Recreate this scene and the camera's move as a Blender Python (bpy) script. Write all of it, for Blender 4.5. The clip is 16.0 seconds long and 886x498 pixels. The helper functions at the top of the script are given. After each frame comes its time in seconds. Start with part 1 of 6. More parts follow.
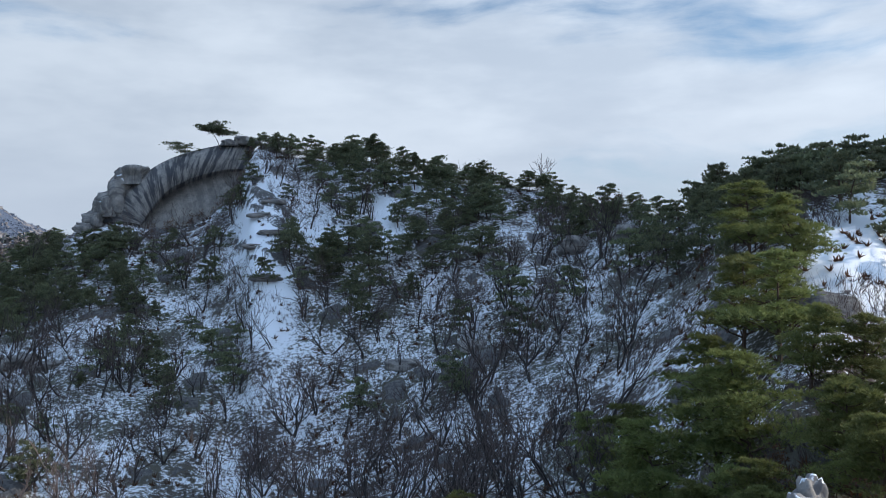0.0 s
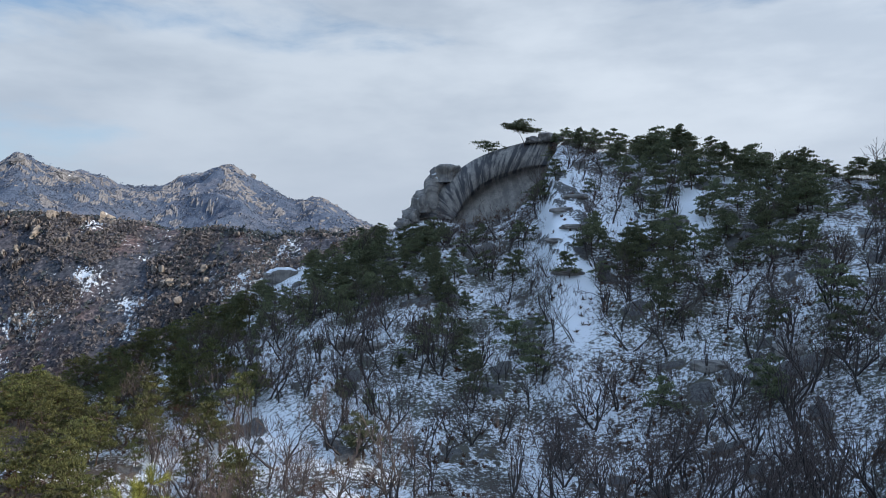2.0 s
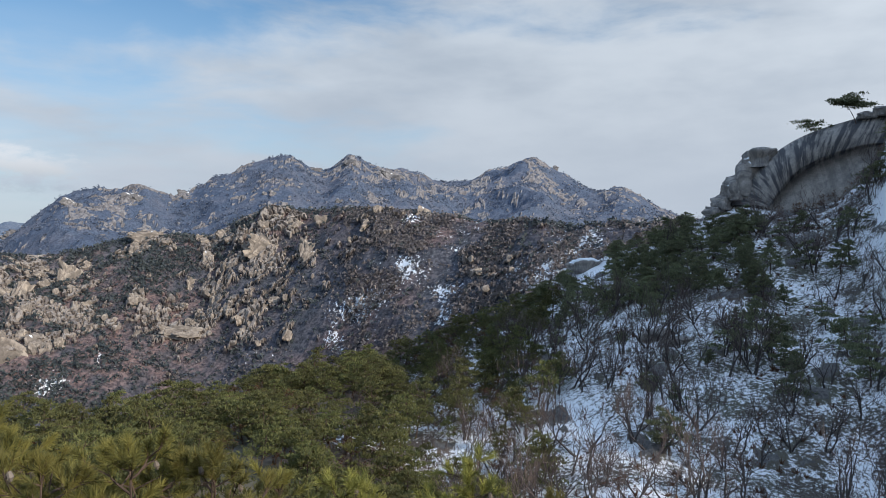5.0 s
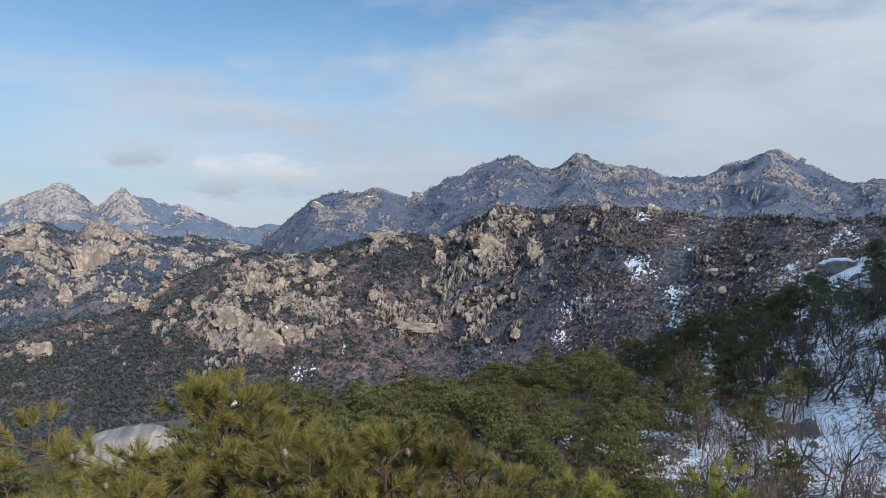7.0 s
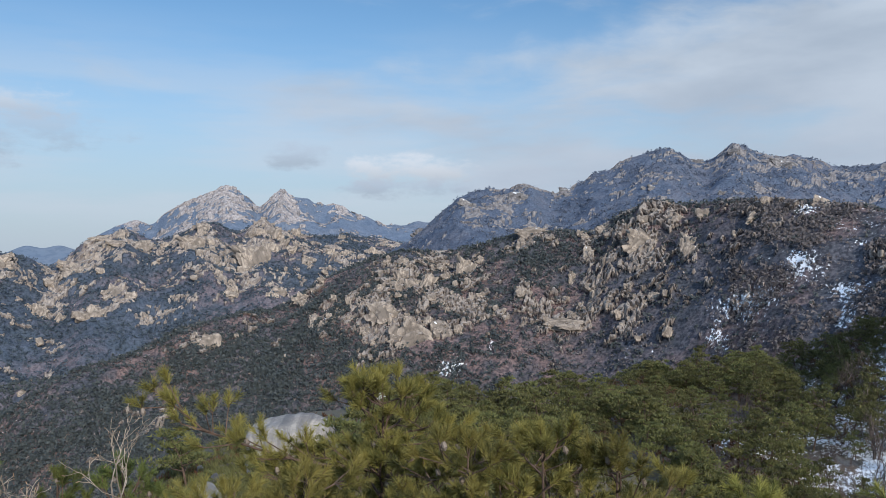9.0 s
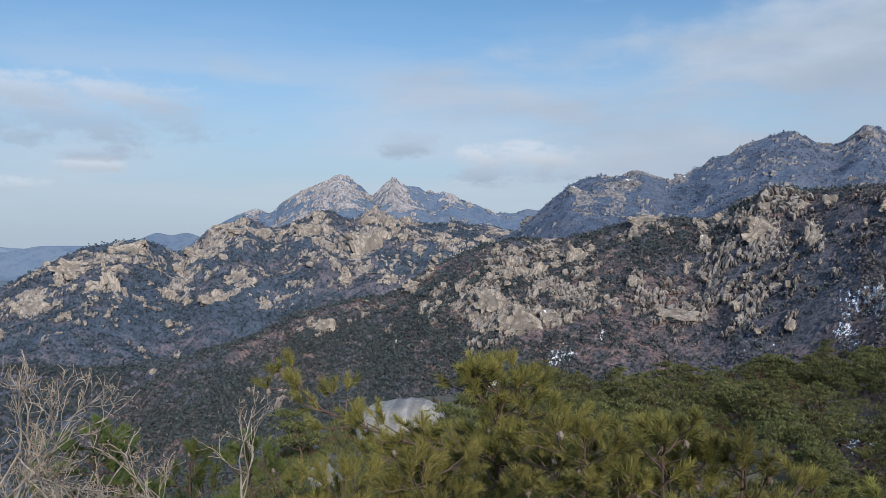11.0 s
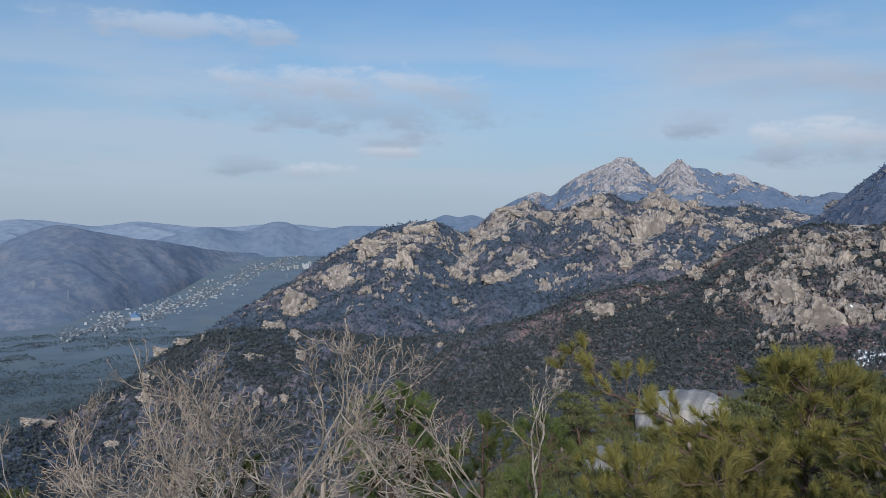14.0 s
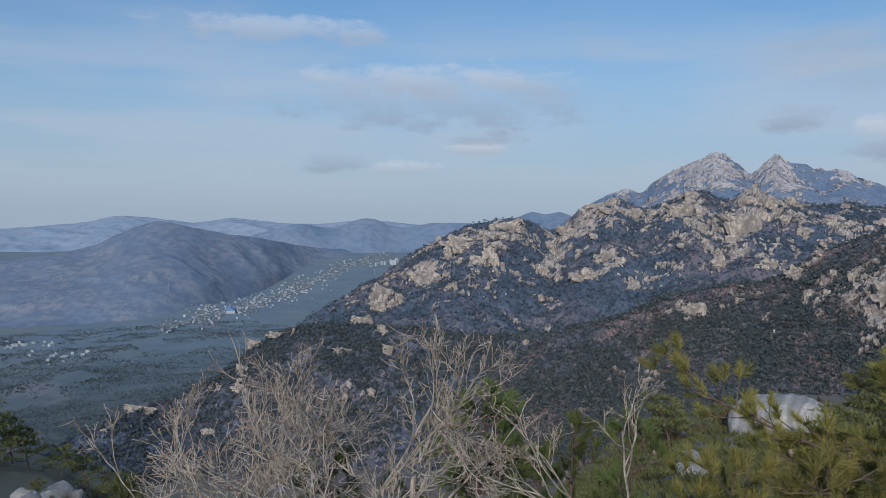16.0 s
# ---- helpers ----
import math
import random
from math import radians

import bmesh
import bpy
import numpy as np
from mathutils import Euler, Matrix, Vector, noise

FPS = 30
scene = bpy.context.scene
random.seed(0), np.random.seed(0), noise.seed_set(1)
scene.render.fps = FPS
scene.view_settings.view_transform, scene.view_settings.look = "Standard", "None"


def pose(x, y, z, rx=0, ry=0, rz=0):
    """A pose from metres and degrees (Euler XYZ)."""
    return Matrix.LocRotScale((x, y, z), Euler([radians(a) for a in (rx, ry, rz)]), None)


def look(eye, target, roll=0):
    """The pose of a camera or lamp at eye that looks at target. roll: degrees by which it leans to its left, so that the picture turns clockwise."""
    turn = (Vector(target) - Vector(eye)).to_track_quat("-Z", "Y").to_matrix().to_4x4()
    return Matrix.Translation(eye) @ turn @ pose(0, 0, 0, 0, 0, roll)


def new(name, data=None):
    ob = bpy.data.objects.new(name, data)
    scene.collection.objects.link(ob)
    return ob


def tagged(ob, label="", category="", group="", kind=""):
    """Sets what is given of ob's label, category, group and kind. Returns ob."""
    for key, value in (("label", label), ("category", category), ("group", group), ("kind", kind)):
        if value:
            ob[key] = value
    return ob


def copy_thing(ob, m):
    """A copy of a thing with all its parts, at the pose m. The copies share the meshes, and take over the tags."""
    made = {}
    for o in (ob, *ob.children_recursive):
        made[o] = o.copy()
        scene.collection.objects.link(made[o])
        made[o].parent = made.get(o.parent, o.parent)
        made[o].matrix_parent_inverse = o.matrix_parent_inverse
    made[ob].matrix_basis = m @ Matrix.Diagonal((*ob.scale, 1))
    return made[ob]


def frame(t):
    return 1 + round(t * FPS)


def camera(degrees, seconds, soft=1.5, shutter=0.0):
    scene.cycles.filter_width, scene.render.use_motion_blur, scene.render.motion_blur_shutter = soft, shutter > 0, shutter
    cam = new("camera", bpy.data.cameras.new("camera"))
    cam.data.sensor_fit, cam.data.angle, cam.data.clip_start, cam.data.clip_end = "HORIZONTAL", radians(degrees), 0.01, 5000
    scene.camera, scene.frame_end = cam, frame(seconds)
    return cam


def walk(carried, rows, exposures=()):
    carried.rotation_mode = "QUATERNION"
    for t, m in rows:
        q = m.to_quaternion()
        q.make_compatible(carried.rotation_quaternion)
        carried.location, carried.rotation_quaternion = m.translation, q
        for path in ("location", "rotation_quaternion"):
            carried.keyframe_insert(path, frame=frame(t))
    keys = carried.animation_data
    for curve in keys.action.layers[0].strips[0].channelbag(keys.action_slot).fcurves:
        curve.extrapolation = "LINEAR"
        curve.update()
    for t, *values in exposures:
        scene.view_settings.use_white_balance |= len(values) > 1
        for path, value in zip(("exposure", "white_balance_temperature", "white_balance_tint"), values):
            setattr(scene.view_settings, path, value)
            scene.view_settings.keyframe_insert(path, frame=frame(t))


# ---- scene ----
# ---------------------------------------------------------------- camera
EXPO = 0.45
cam = camera(58.31, 16.0, 0.8)
ARM = 0.45  # the camera swings on an outstretched arm
PATH = [  # seconds, yaw, pitch, roll
    (0, 0.000, 0.878, 0.676),
    (0.5, 4.569, 0.821, 0.449),
    (1, 11.546, 0.761, 0.265),
    (1.5, 17.136, 0.764, 0.070),
    (2, 21.450, 0.603, -0.026),
    (2.5, 27.377, 0.474, -0.240),
    (3, 32.955, 0.397, -0.196),
    (5.5, 45.588, -0.198, -0.017),
    (6, 49.551, -0.258, -0.059),
    (6.5, 54.584, -0.237, -0.114),
    (7, 59.255, -0.134, 0.042),
    (7.5, 64.058, -0.003, 0.023),
    (8, 66.367, -0.001, 0.154),
    (8.5, 68.353, -0.135, 0.330),
    (11, 77.680, -1.170, 0.314),
    (11.5, 82.551, -1.173, 0.329),
    (12, 87.122, -1.220, 0.209),
    (12.5, 90.670, -1.391, 0.148),
    (13, 93.527, -1.479, -0.028),
    (13.5, 95.362, -1.791, -0.238),
    (14, 97.677, -2.364, -0.213),
    (14.5, 101.103, -2.645, -0.102),
    (15, 103.633, -2.726, -0.025),
    (15.5, 103.943, -2.679, -0.005),
    (16, 103.886, -2.602, -0.283)]
walk(cam, [(t, pose(-ARM * math.sin(radians(y)), ARM * math.cos(radians(y)), 0, 90 + p, r, y)) for t, y, p, r in PATH],
     [(0.0, EXPO + 0.1, 6400, 10), (2.5, EXPO + 0.05, 6550, 10), (5.5, EXPO, 6650, 10), (8.5, EXPO - 0.05, 6400, 10), (12.5, EXPO - 0.22, 6150, 10), (16.0, EXPO - 0.4, 5950, 10)])

# ---------------------------------------------------------------- sky, sun
SUN_AZ, SUN_EL = -88.0, 24.0  # degrees left of +y, degrees above the horizon


def make_world():
    w = bpy.data.worlds.new("sky")
    scene.world = w
    w.use_nodes = True
    g = Graph(w.node_tree)
    sky = g.n("ShaderNodeTexSky")
    sky.sky_type, sky.sun_disc = "NISHITA", False
    sky.sun_elevation, sky.sun_rotation = radians(SUN_EL), radians(-SUN_AZ)
    sky.altitude, sky.air_density, sky.dust_density, sky.ozone_density = 600, 1.0, 0.8, 2.0
    d = g.n("ShaderNodeTexCoord").outputs["Generated"]
    x, y, z = g.split(d)
    az = g.m("ARCTAN2", g.m("MULTIPLY", x, -1.0), y)       # to the left, radians
    el = g.m("ARCSINE", g.clamp(z))
    # stretched streaks of high cloud
    elc = g.m("MAXIMUM", el, 0.0)
    wob = g.m("SUBTRACT", g.noise(g.vec(az, g.m("MULTIPLY", elc, 2.0), 3.0), 1.6, 4), 0.5)
    sheet = g.noise(g.vec(g.m("ADD", az, 4.2), g.m("MULTIPLY", g.m("ADD", elc, g.m("MULTIPLY", wob, 0.16)), 3.6), 0.0), 2.3, 7, 0.56)
    # the sheet is closed over the near hill and thins out to the left
    cover = g.ramp(g.m("ADD", az, g.m("MULTIPLY", wob, 0.8)), [(-0.5, 0.06), (-0.05, 0.22), (0.35, 0.27), (0.72, 0.22), (1.05, 0.03), (1.35, -0.12), (2.3, -0.12)], 0.0, 2.3)
    mask = g.smooth(g.m("ADD", sheet, cover), 0.43, 0.66)
    high = g.smooth(elc, 0.55, 0.02)
    mask = g.m("MULTIPLY", mask, g.m("ADD", 0.72, g.m("MULTIPLY", high, 0.25)))
    shade = g.noise(g.vec(az, g.m("MULTIPLY", elc, 3.0), 9.0), 3.1, 5, 0.55)
    grey = g.mix(g.smooth(shade, 0.32, 0.66), (4.1, 4.65, 5.4, 1), (6.0, 6.55, 7.2, 1))
    clear = g.mix(1.0, sky.outputs[0], (0.68, 0.85, 0.92, 1), "MULTIPLY")
    grey = g.mix(1.0, grey, g.mix(g.smooth(az, -0.35, 0.7), (1.04, 1.04, 1.04, 1), (0.78, 0.79, 0.80, 1)), "MULTIPLY")
    col = g.mix(mask, clear, grey)
    # a bright blue veil overhead, out of view, added to light the shaded slope
    col = g.mix(g.m("MULTIPLY", g.smooth(elc, 0.45, 0.9), 0.9), col, (4.2, 6.0, 8.8, 1))
    # low pale air along the horizon
    low = g.m("MULTIPLY", g.smooth(el, 0.30, 0.0), 0.85)
    col = g.mix(low, col, (3.45, 4.0, 4.85, 1))
    # a thin streaky veil over the valley and the saddle
    thin = g.noise(g.vec(g.m("MULTIPLY", az, 0.9), g.m("MULTIPLY", el, 6.0), 12.0), 3.0, 6, 0.55)
    band = g.m("MULTIPLY", g.smooth(el, 0.30, 0.12), g.m("MULTIPLY", g.smooth(el, 0.0, 0.06), g.smooth(az, 0.9, 1.3)))
    col = g.mix(g.m("MULTIPLY", g.m("MULTIPLY", band, g.smooth(thin, 0.36, 0.62)), 0.5), col, (4.5, 4.95, 5.6, 1))
    # small heaps of cloud over the far saddle and the valley
    puff = g.noise(g.vec(g.m("MULTIPLY", az, 1.0), g.m("MULTIPLY", el, 2.2), 5.0), 17.0, 7, 0.6)
    for a0, e0, wa, we, k, tone in HEAPS:
        dx = g.m("DIVIDE", g.m("SUBTRACT", az, radians(a0)), radians(wa))
        dy = g.m("DIVIDE", g.m("SUBTRACT", el, radians(e0)), radians(we))
        fall = g.m("SUBTRACT", 1.0, g.m("ADD", g.m("MULTIPLY", dx, dx), g.m("MULTIPLY", dy, dy)))
        mk = g.m("MULTIPLY", g.smooth(g.m("ADD", g.m("MULTIPLY", fall, 0.34), puff), 0.60, 0.86), k)
        lit = g.mix(g.smooth(dy, -0.6, 0.5), tuple(c * 0.72 for c in tone) + (1,), tone + (1,))
        col = g.mix(mk, col, lit)
    bg = g.n("ShaderNodeBackground")
    bg.inputs["Strength"].default_value = 0.1
    g.link(col, bg.inputs["Color"])
    g.link(bg.outputs[0], g.n("ShaderNodeOutputWorld").inputs["Surface"])


WHITE_CLOUD, GREY_CLOUD = (5.6, 5.9, 6.4), (3.6, 4.2, 5.1)
HEAPS = [  # azimuth, elevation, half width, half height (degrees), density, tone
    (72.0, 5.3, 6.5, 1.7, 0.75, WHITE_CLOUD), (72.5, 4.0, 6.5, 1.2, 0.7, GREY_CLOUD), (80.4, 6.3, 3.4, 1.2, 0.55, GREY_CLOUD),
    (106.5, 3.2, 3.2, 0.8, 0.8, WHITE_CLOUD), (101.5, 4.6, 3.0, 0.8, 0.75, WHITE_CLOUD), (101.5, 5.3, 4.0, 0.7, 0.5, GREY_CLOUD),
    (112.0, 3.5, 3.5, 1.0, 0.5, GREY_CLOUD), (104.5, 9.4, 13.0, 1.6, 0.55, WHITE_CLOUD), (104.0, 7.4, 16.0, 2.2, 0.45, GREY_CLOUD), (115.0, 12.6, 11.0, 1.2, 0.5, WHITE_CLOUD)]


class Graph:
    """A short hand for shader nodes."""

    def __init__(self, tree):
        self.t = tree
        tree.nodes.clear()

    def n(self, kind):
        return self.t.nodes.new(kind)

    def link(self, a, b):
        self.t.links.new(a, b)

    def put(self, socket, value):
        if isinstance(value, bpy.types.NodeSocket):
            self.link(value, socket)
        else:
            socket.default_value = value

    def m(self, op, a, b=0.0, c=0.0):
        k = self.n("ShaderNodeMath")
        k.operation = op
        for s, v in zip(k.inputs, (a, b, c)):
            self.put(s, v)
        return k.outputs[0]

    def clamp(self, a):
        k = self.n("ShaderNodeClamp")
        self.put(k.inputs[0], a)
        k.inputs[1].default_value = -1.0
        return k.outputs[0]

    def split(self, v):
        k = self.n("ShaderNodeSeparateXYZ")
        self.put(k.inputs[0], v)
        return k.outputs

    def vec(self, x, y, z):
        k = self.n("ShaderNodeCombineXYZ")
        for s, v in zip(k.inputs, (x, y, z)):
            self.put(s, v)
        return k.outputs[0]

    def smooth(self, v, lo, hi):
        k = self.n("ShaderNodeMapRange")
        k.interpolation_type = "SMOOTHSTEP"
        a, b = (0.0, 1.0) if lo < hi else (1.0, 0.0)
        for s, q in zip(k.inputs, (v, min(lo, hi), max(lo, hi), a, b)):
            self.put(s, q)
        return k.outputs[0]

    def noise(self, v, scale, detail=4, rough=0.5):
        k = self.n("ShaderNodeTexNoise")
        self.put(k.inputs["Vector"], v)
        k.inputs["Scale"].default_value, k.inputs["Detail"].default_value, k.inputs["Roughness"].default_value = scale, detail, rough
        return k.outputs["Fac"]

    def ramp(self, v, stops, lo, hi):
        """A value that goes through the stops (place, value)."""
        out = stops[0][1]
        for (a, u), (b, w) in zip(stops, stops[1:]):
            out = self.m("ADD", out, self.m("MULTIPLY", self.smooth(v, a, b), w - u))
        return out

    def mix(self, f, a, b, blend="MIX"):
        k = self.n("ShaderNodeMix")
        k.data_type, k.blend_type = "RGBA", blend
        self.put(k.inputs[0], f)
        self.put(k.inputs[6], a)
        self.put(k.inputs[7], b)
        return k.outputs[2]

    def attr(self, name):
        k = self.n("ShaderNodeAttribute")
        k.attribute_name = name
        return k.outputs["Fac"]


make_world()
sun = new("sun", bpy.data.lights.new("sun", "SUN"))
sun.data.energy, sun.data.angle, sun.data.color = 3.1, radians(0.6), (1.0, 0.93, 0.82)
sun.matrix_world = look((0, 0, 0), (math.sin(radians(SUN_AZ)) * math.cos(radians(SUN_EL)), -math.cos(radians(SUN_AZ)) * math.cos(radians(SUN_EL)), -math.sin(radians(SUN_EL))))


# ---------------------------------------------------------------- materials
def material(name, build, rough=0.85, bump=0.0, bump_scale=1.0, spec=0.3):
    mat = bpy.data.materials.new(name)
    mat.use_nodes = True
    g = Graph(mat.node_tree)
    p = g.n("ShaderNodeBsdfPrincipled")
    p.inputs["Roughness"].default_value = rough
    p.inputs["Specular IOR Level"].default_value = spec
    place = g.n("ShaderNodeTexCoord").outputs["Object"]
    g.put(p.inputs["Base Color"], build(g, place, p))
    if bump:
        b = g.n("ShaderNodeBump")
        b.inputs["Strength"].default_value, b.inputs["Distance"].default_value = bump, 0.3 * bump_scale
        g.link(g.noise(place, 2.0 / bump_scale, 6, 0.65), b.inputs["Height"])
        g.link(b.outputs[0], p.inputs["Normal"])
    g.link(p.outputs[0], g.n("ShaderNodeOutputMaterial").inputs["Surface"])
    return mat


def c4(r, g, b):
    return (r, g, b, 1.0)


def slope_material(name, soil, litter, rock, scrub, snow=c4(0.80, 0.83, 0.88), unit=1.0, grain=1.0):
    """Wooded mountain side: leaf litter, scrub, bare granite where the mesh says so, and snow."""
    def build(g, place, p):
        big = g.noise(place, 0.012 / unit, 4, 0.55)
        mid = g.noise(place, 0.07 / unit, 5, 0.6)
        fine = g.noise(place, 0.45 / unit, 5, 0.65)
        base = g.mix(g.smooth(big, 0.42, 0.60), soil, litter)
        base = g.mix(g.m("MULTIPLY", g.smooth(mid, 0.42, 0.62), 0.8), base, scrub)
        base = g.mix(g.smooth(fine, 0.38, 0.62), g.mix(1.0, base, c4(1 - 0.58 * grain, 1 - 0.57 * grain, 1 - 0.53 * grain), "MULTIPLY"), g.mix(1.0, base, c4(1 + 0.3 * grain, 1 + 0.25 * grain, 1 + 0.2 * grain), "MULTIPLY"))
        x, y, z = g.split(place)
        crack = g.noise(g.vec(x, y, g.m("MULTIPLY", z, 0.35)), 0.16 / unit, 6, 0.7)
        stone = g.mix(g.smooth(crack, 0.36, 0.58), g.mix(1.0, rock, c4(0.42, 0.41, 0.43), "MULTIPLY"), rock)
        joint = g.noise(g.vec(g.m("ADD", x, g.m("MULTIPLY", z, 0.5)), y, g.m("MULTIPLY", z, 0.25)), 0.55 / unit, 5, 0.7)
        stone = g.mix(g.smooth(joint, 0.50, 0.40), stone, g.mix(1.0, rock, c4(0.52, 0.51, 0.53), "MULTIPLY"))
        stone = g.mix(g.smooth(fine, 0.55, 0.8), stone, g.mix(1.0, rock, c4(1.2, 1.14, 1.05), "MULTIPLY"))
        rk = g.smooth(g.m("ADD", g.attr("rock"), g.m("MULTIPLY", g.m("SUBTRACT", fine, 0.5), 0.5)), 0.38, 0.60)
        col = g.mix(rk, base, stone)
        sn = g.smooth(g.m("ADD", g.attr("snow"), g.m("ADD", g.m("MULTIPLY", g.m("SUBTRACT", fine, 0.5), 0.7), g.m("MULTIPLY", g.m("SUBTRACT", joint, 0.5), 0.9))), 0.48, 0.58)
        return g.mix(sn, col, snow)
    return material(name, build, 0.92, 0.5, 2.2 * unit, 0.2)


def outcrop_material(name, rock, snow=c4(0.80, 0.83, 0.88)):
    """Jointed granite: warm pale faces, dark streaks and joints, snow on ledges."""
    def build(g, place, p):
        x, y, z = g.split(place)
        own = g.n("ShaderNodeObjectInfo").outputs["Random"]
        streak = g.noise(g.vec(g.m("ADD", x, g.m("MULTIPLY", own, 40.0)), y, g.m("MULTIPLY", z, 0.22)), 4.5, 5, 0.7)
        fine = g.noise(place, 6.0, 5, 0.7)
        col = g.mix(g.smooth(streak, 0.36, 0.60), g.mix(1.0, rock, c4(0.44, 0.43, 0.44), "MULTIPLY"), rock)
        col = g.mix(g.smooth(fine, 0.5, 0.75), col, g.mix(1.0, rock, c4(1.22, 1.16, 1.06), "MULTIPLY"))
        col = g.mix(g.m("MULTIPLY", own, 0.55), col, g.mix(1.0, col, c4(0.66, 0.68, 0.74), "MULTIPLY"))
        col = g.mix(g.m("MULTIPLY", g.attr("joint"), 0.75), col, g.mix(1.0, rock, c4(0.25, 0.25, 0.26), "MULTIPLY"))
        sn = g.smooth(g.m("ADD", g.attr("snow"), g.m("MULTIPLY", g.m("SUBTRACT", fine, 0.5), 0.8)), 0.36, 0.46)
        return g.mix(sn, col, snow)
    return material(name, build, 0.9, 0.5, 0.25, 0.2)



def ground_build(g, place, p):
    big = g.noise(place, 0.035, 4, 0.55)
    mid = g.noise(place, 0.16, 5, 0.6)
    fine = g.noise(place, 1.9, 6, 0.75)
    grit = g.noise(place, 5.0, 4, 0.7)
    litter = g.mix(g.smooth(mid, 0.38, 0.64), c4(0.12, 0.098, 0.088), c4(0.20, 0.145, 0.11))
    litter = g.mix(g.smooth(grit, 0.35, 0.7), g.mix(1.0, litter, c4(0.5, 0.5, 0.5), "MULTIPLY"), litter)
    soil = g.mix(g.smooth(big, 0.40, 0.60), c4(0.10, 0.098, 0.075), litter)
    stone = g.mix(g.smooth(fine, 0.35, 0.65), c4(0.07, 0.068, 0.07), c4(0.17, 0.16, 0.155))
    col = g.mix(g.smooth(g.attr("rock"), 0.45, 0.6), soil, stone)
    s = g.m("ADD", g.attr("snow"), g.m("ADD", g.m("MULTIPLY", g.m("SUBTRACT", fine, 0.5), 0.85), g.m("MULTIPLY", g.m("SUBTRACT", mid, 0.5), 0.5)))
    # valley woods: distance haze is painted in, dark near and pale blue far
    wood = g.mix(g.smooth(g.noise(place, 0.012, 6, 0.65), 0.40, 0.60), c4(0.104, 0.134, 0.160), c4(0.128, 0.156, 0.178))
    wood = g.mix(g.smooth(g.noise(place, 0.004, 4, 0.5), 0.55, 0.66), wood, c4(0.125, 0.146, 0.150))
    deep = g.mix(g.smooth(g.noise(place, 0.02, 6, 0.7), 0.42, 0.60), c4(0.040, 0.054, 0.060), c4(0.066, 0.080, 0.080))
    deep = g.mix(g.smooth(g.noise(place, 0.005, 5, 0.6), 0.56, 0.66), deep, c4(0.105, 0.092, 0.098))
    far_haze = g.smooth(g.attr("valley"), 0.4, 1.0)
    col = g.mix(g.smooth(g.attr("valley"), 0.0, 0.4), col, g.mix(far_haze, deep, wood))
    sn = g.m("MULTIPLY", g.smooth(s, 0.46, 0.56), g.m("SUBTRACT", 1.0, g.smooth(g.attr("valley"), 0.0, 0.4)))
    g.put(p.inputs["Roughness"], g.mix(sn, c4(0.95, 0.95, 0.95), c4(0.6, 0.6, 0.6)))
    return g.mix(sn, col, c4(0.84, 0.86, 0.90))


mat_ground = material("snowy_forest_floor", ground_build, 0.9, 0.6, 0.7)
# distance haze is put into these base colours: bluer and paler farther off
mat_mid = slope_material("rocky_slope", c4(0.096, 0.098, 0.118), c4(0.165, 0.118, 0.114), c4(0.320, 0.275, 0.240), c4(0.054, 0.062, 0.076), grain=0.9)
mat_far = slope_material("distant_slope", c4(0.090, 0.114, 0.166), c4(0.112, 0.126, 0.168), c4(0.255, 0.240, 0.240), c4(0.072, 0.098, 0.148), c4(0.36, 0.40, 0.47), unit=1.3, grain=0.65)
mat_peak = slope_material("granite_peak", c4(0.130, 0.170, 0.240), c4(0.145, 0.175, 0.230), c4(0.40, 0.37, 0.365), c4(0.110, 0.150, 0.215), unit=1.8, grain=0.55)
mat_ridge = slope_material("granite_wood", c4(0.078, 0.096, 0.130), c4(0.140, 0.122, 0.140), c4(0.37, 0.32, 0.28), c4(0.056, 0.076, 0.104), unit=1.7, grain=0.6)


mat_mid_crag = outcrop_material("tan_outcrop", c4(0.42, 0.350, 0.285))
mat_ridge_crag = outcrop_material("pale_outcrop", c4(0.46, 0.385, 0.315))
mat_peak_crag = outcrop_material("grey_outcrop", c4(0.40, 0.37, 0.365))
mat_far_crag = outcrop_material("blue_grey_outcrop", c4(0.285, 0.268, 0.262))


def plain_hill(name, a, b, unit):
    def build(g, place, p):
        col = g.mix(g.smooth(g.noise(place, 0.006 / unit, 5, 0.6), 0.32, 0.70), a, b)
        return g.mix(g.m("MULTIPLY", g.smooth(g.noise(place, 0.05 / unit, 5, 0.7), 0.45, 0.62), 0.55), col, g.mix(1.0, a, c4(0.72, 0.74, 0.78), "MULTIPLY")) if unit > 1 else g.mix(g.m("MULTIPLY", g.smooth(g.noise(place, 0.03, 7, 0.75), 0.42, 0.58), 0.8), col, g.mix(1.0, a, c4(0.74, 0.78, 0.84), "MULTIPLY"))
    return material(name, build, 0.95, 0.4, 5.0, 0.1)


# the air's blue haze is mixed into these hill colours
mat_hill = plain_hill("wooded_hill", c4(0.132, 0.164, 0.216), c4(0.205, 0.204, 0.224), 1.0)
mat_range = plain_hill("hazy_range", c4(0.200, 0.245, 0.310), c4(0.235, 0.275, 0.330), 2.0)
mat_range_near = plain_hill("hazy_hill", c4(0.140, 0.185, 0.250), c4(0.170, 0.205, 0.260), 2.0)


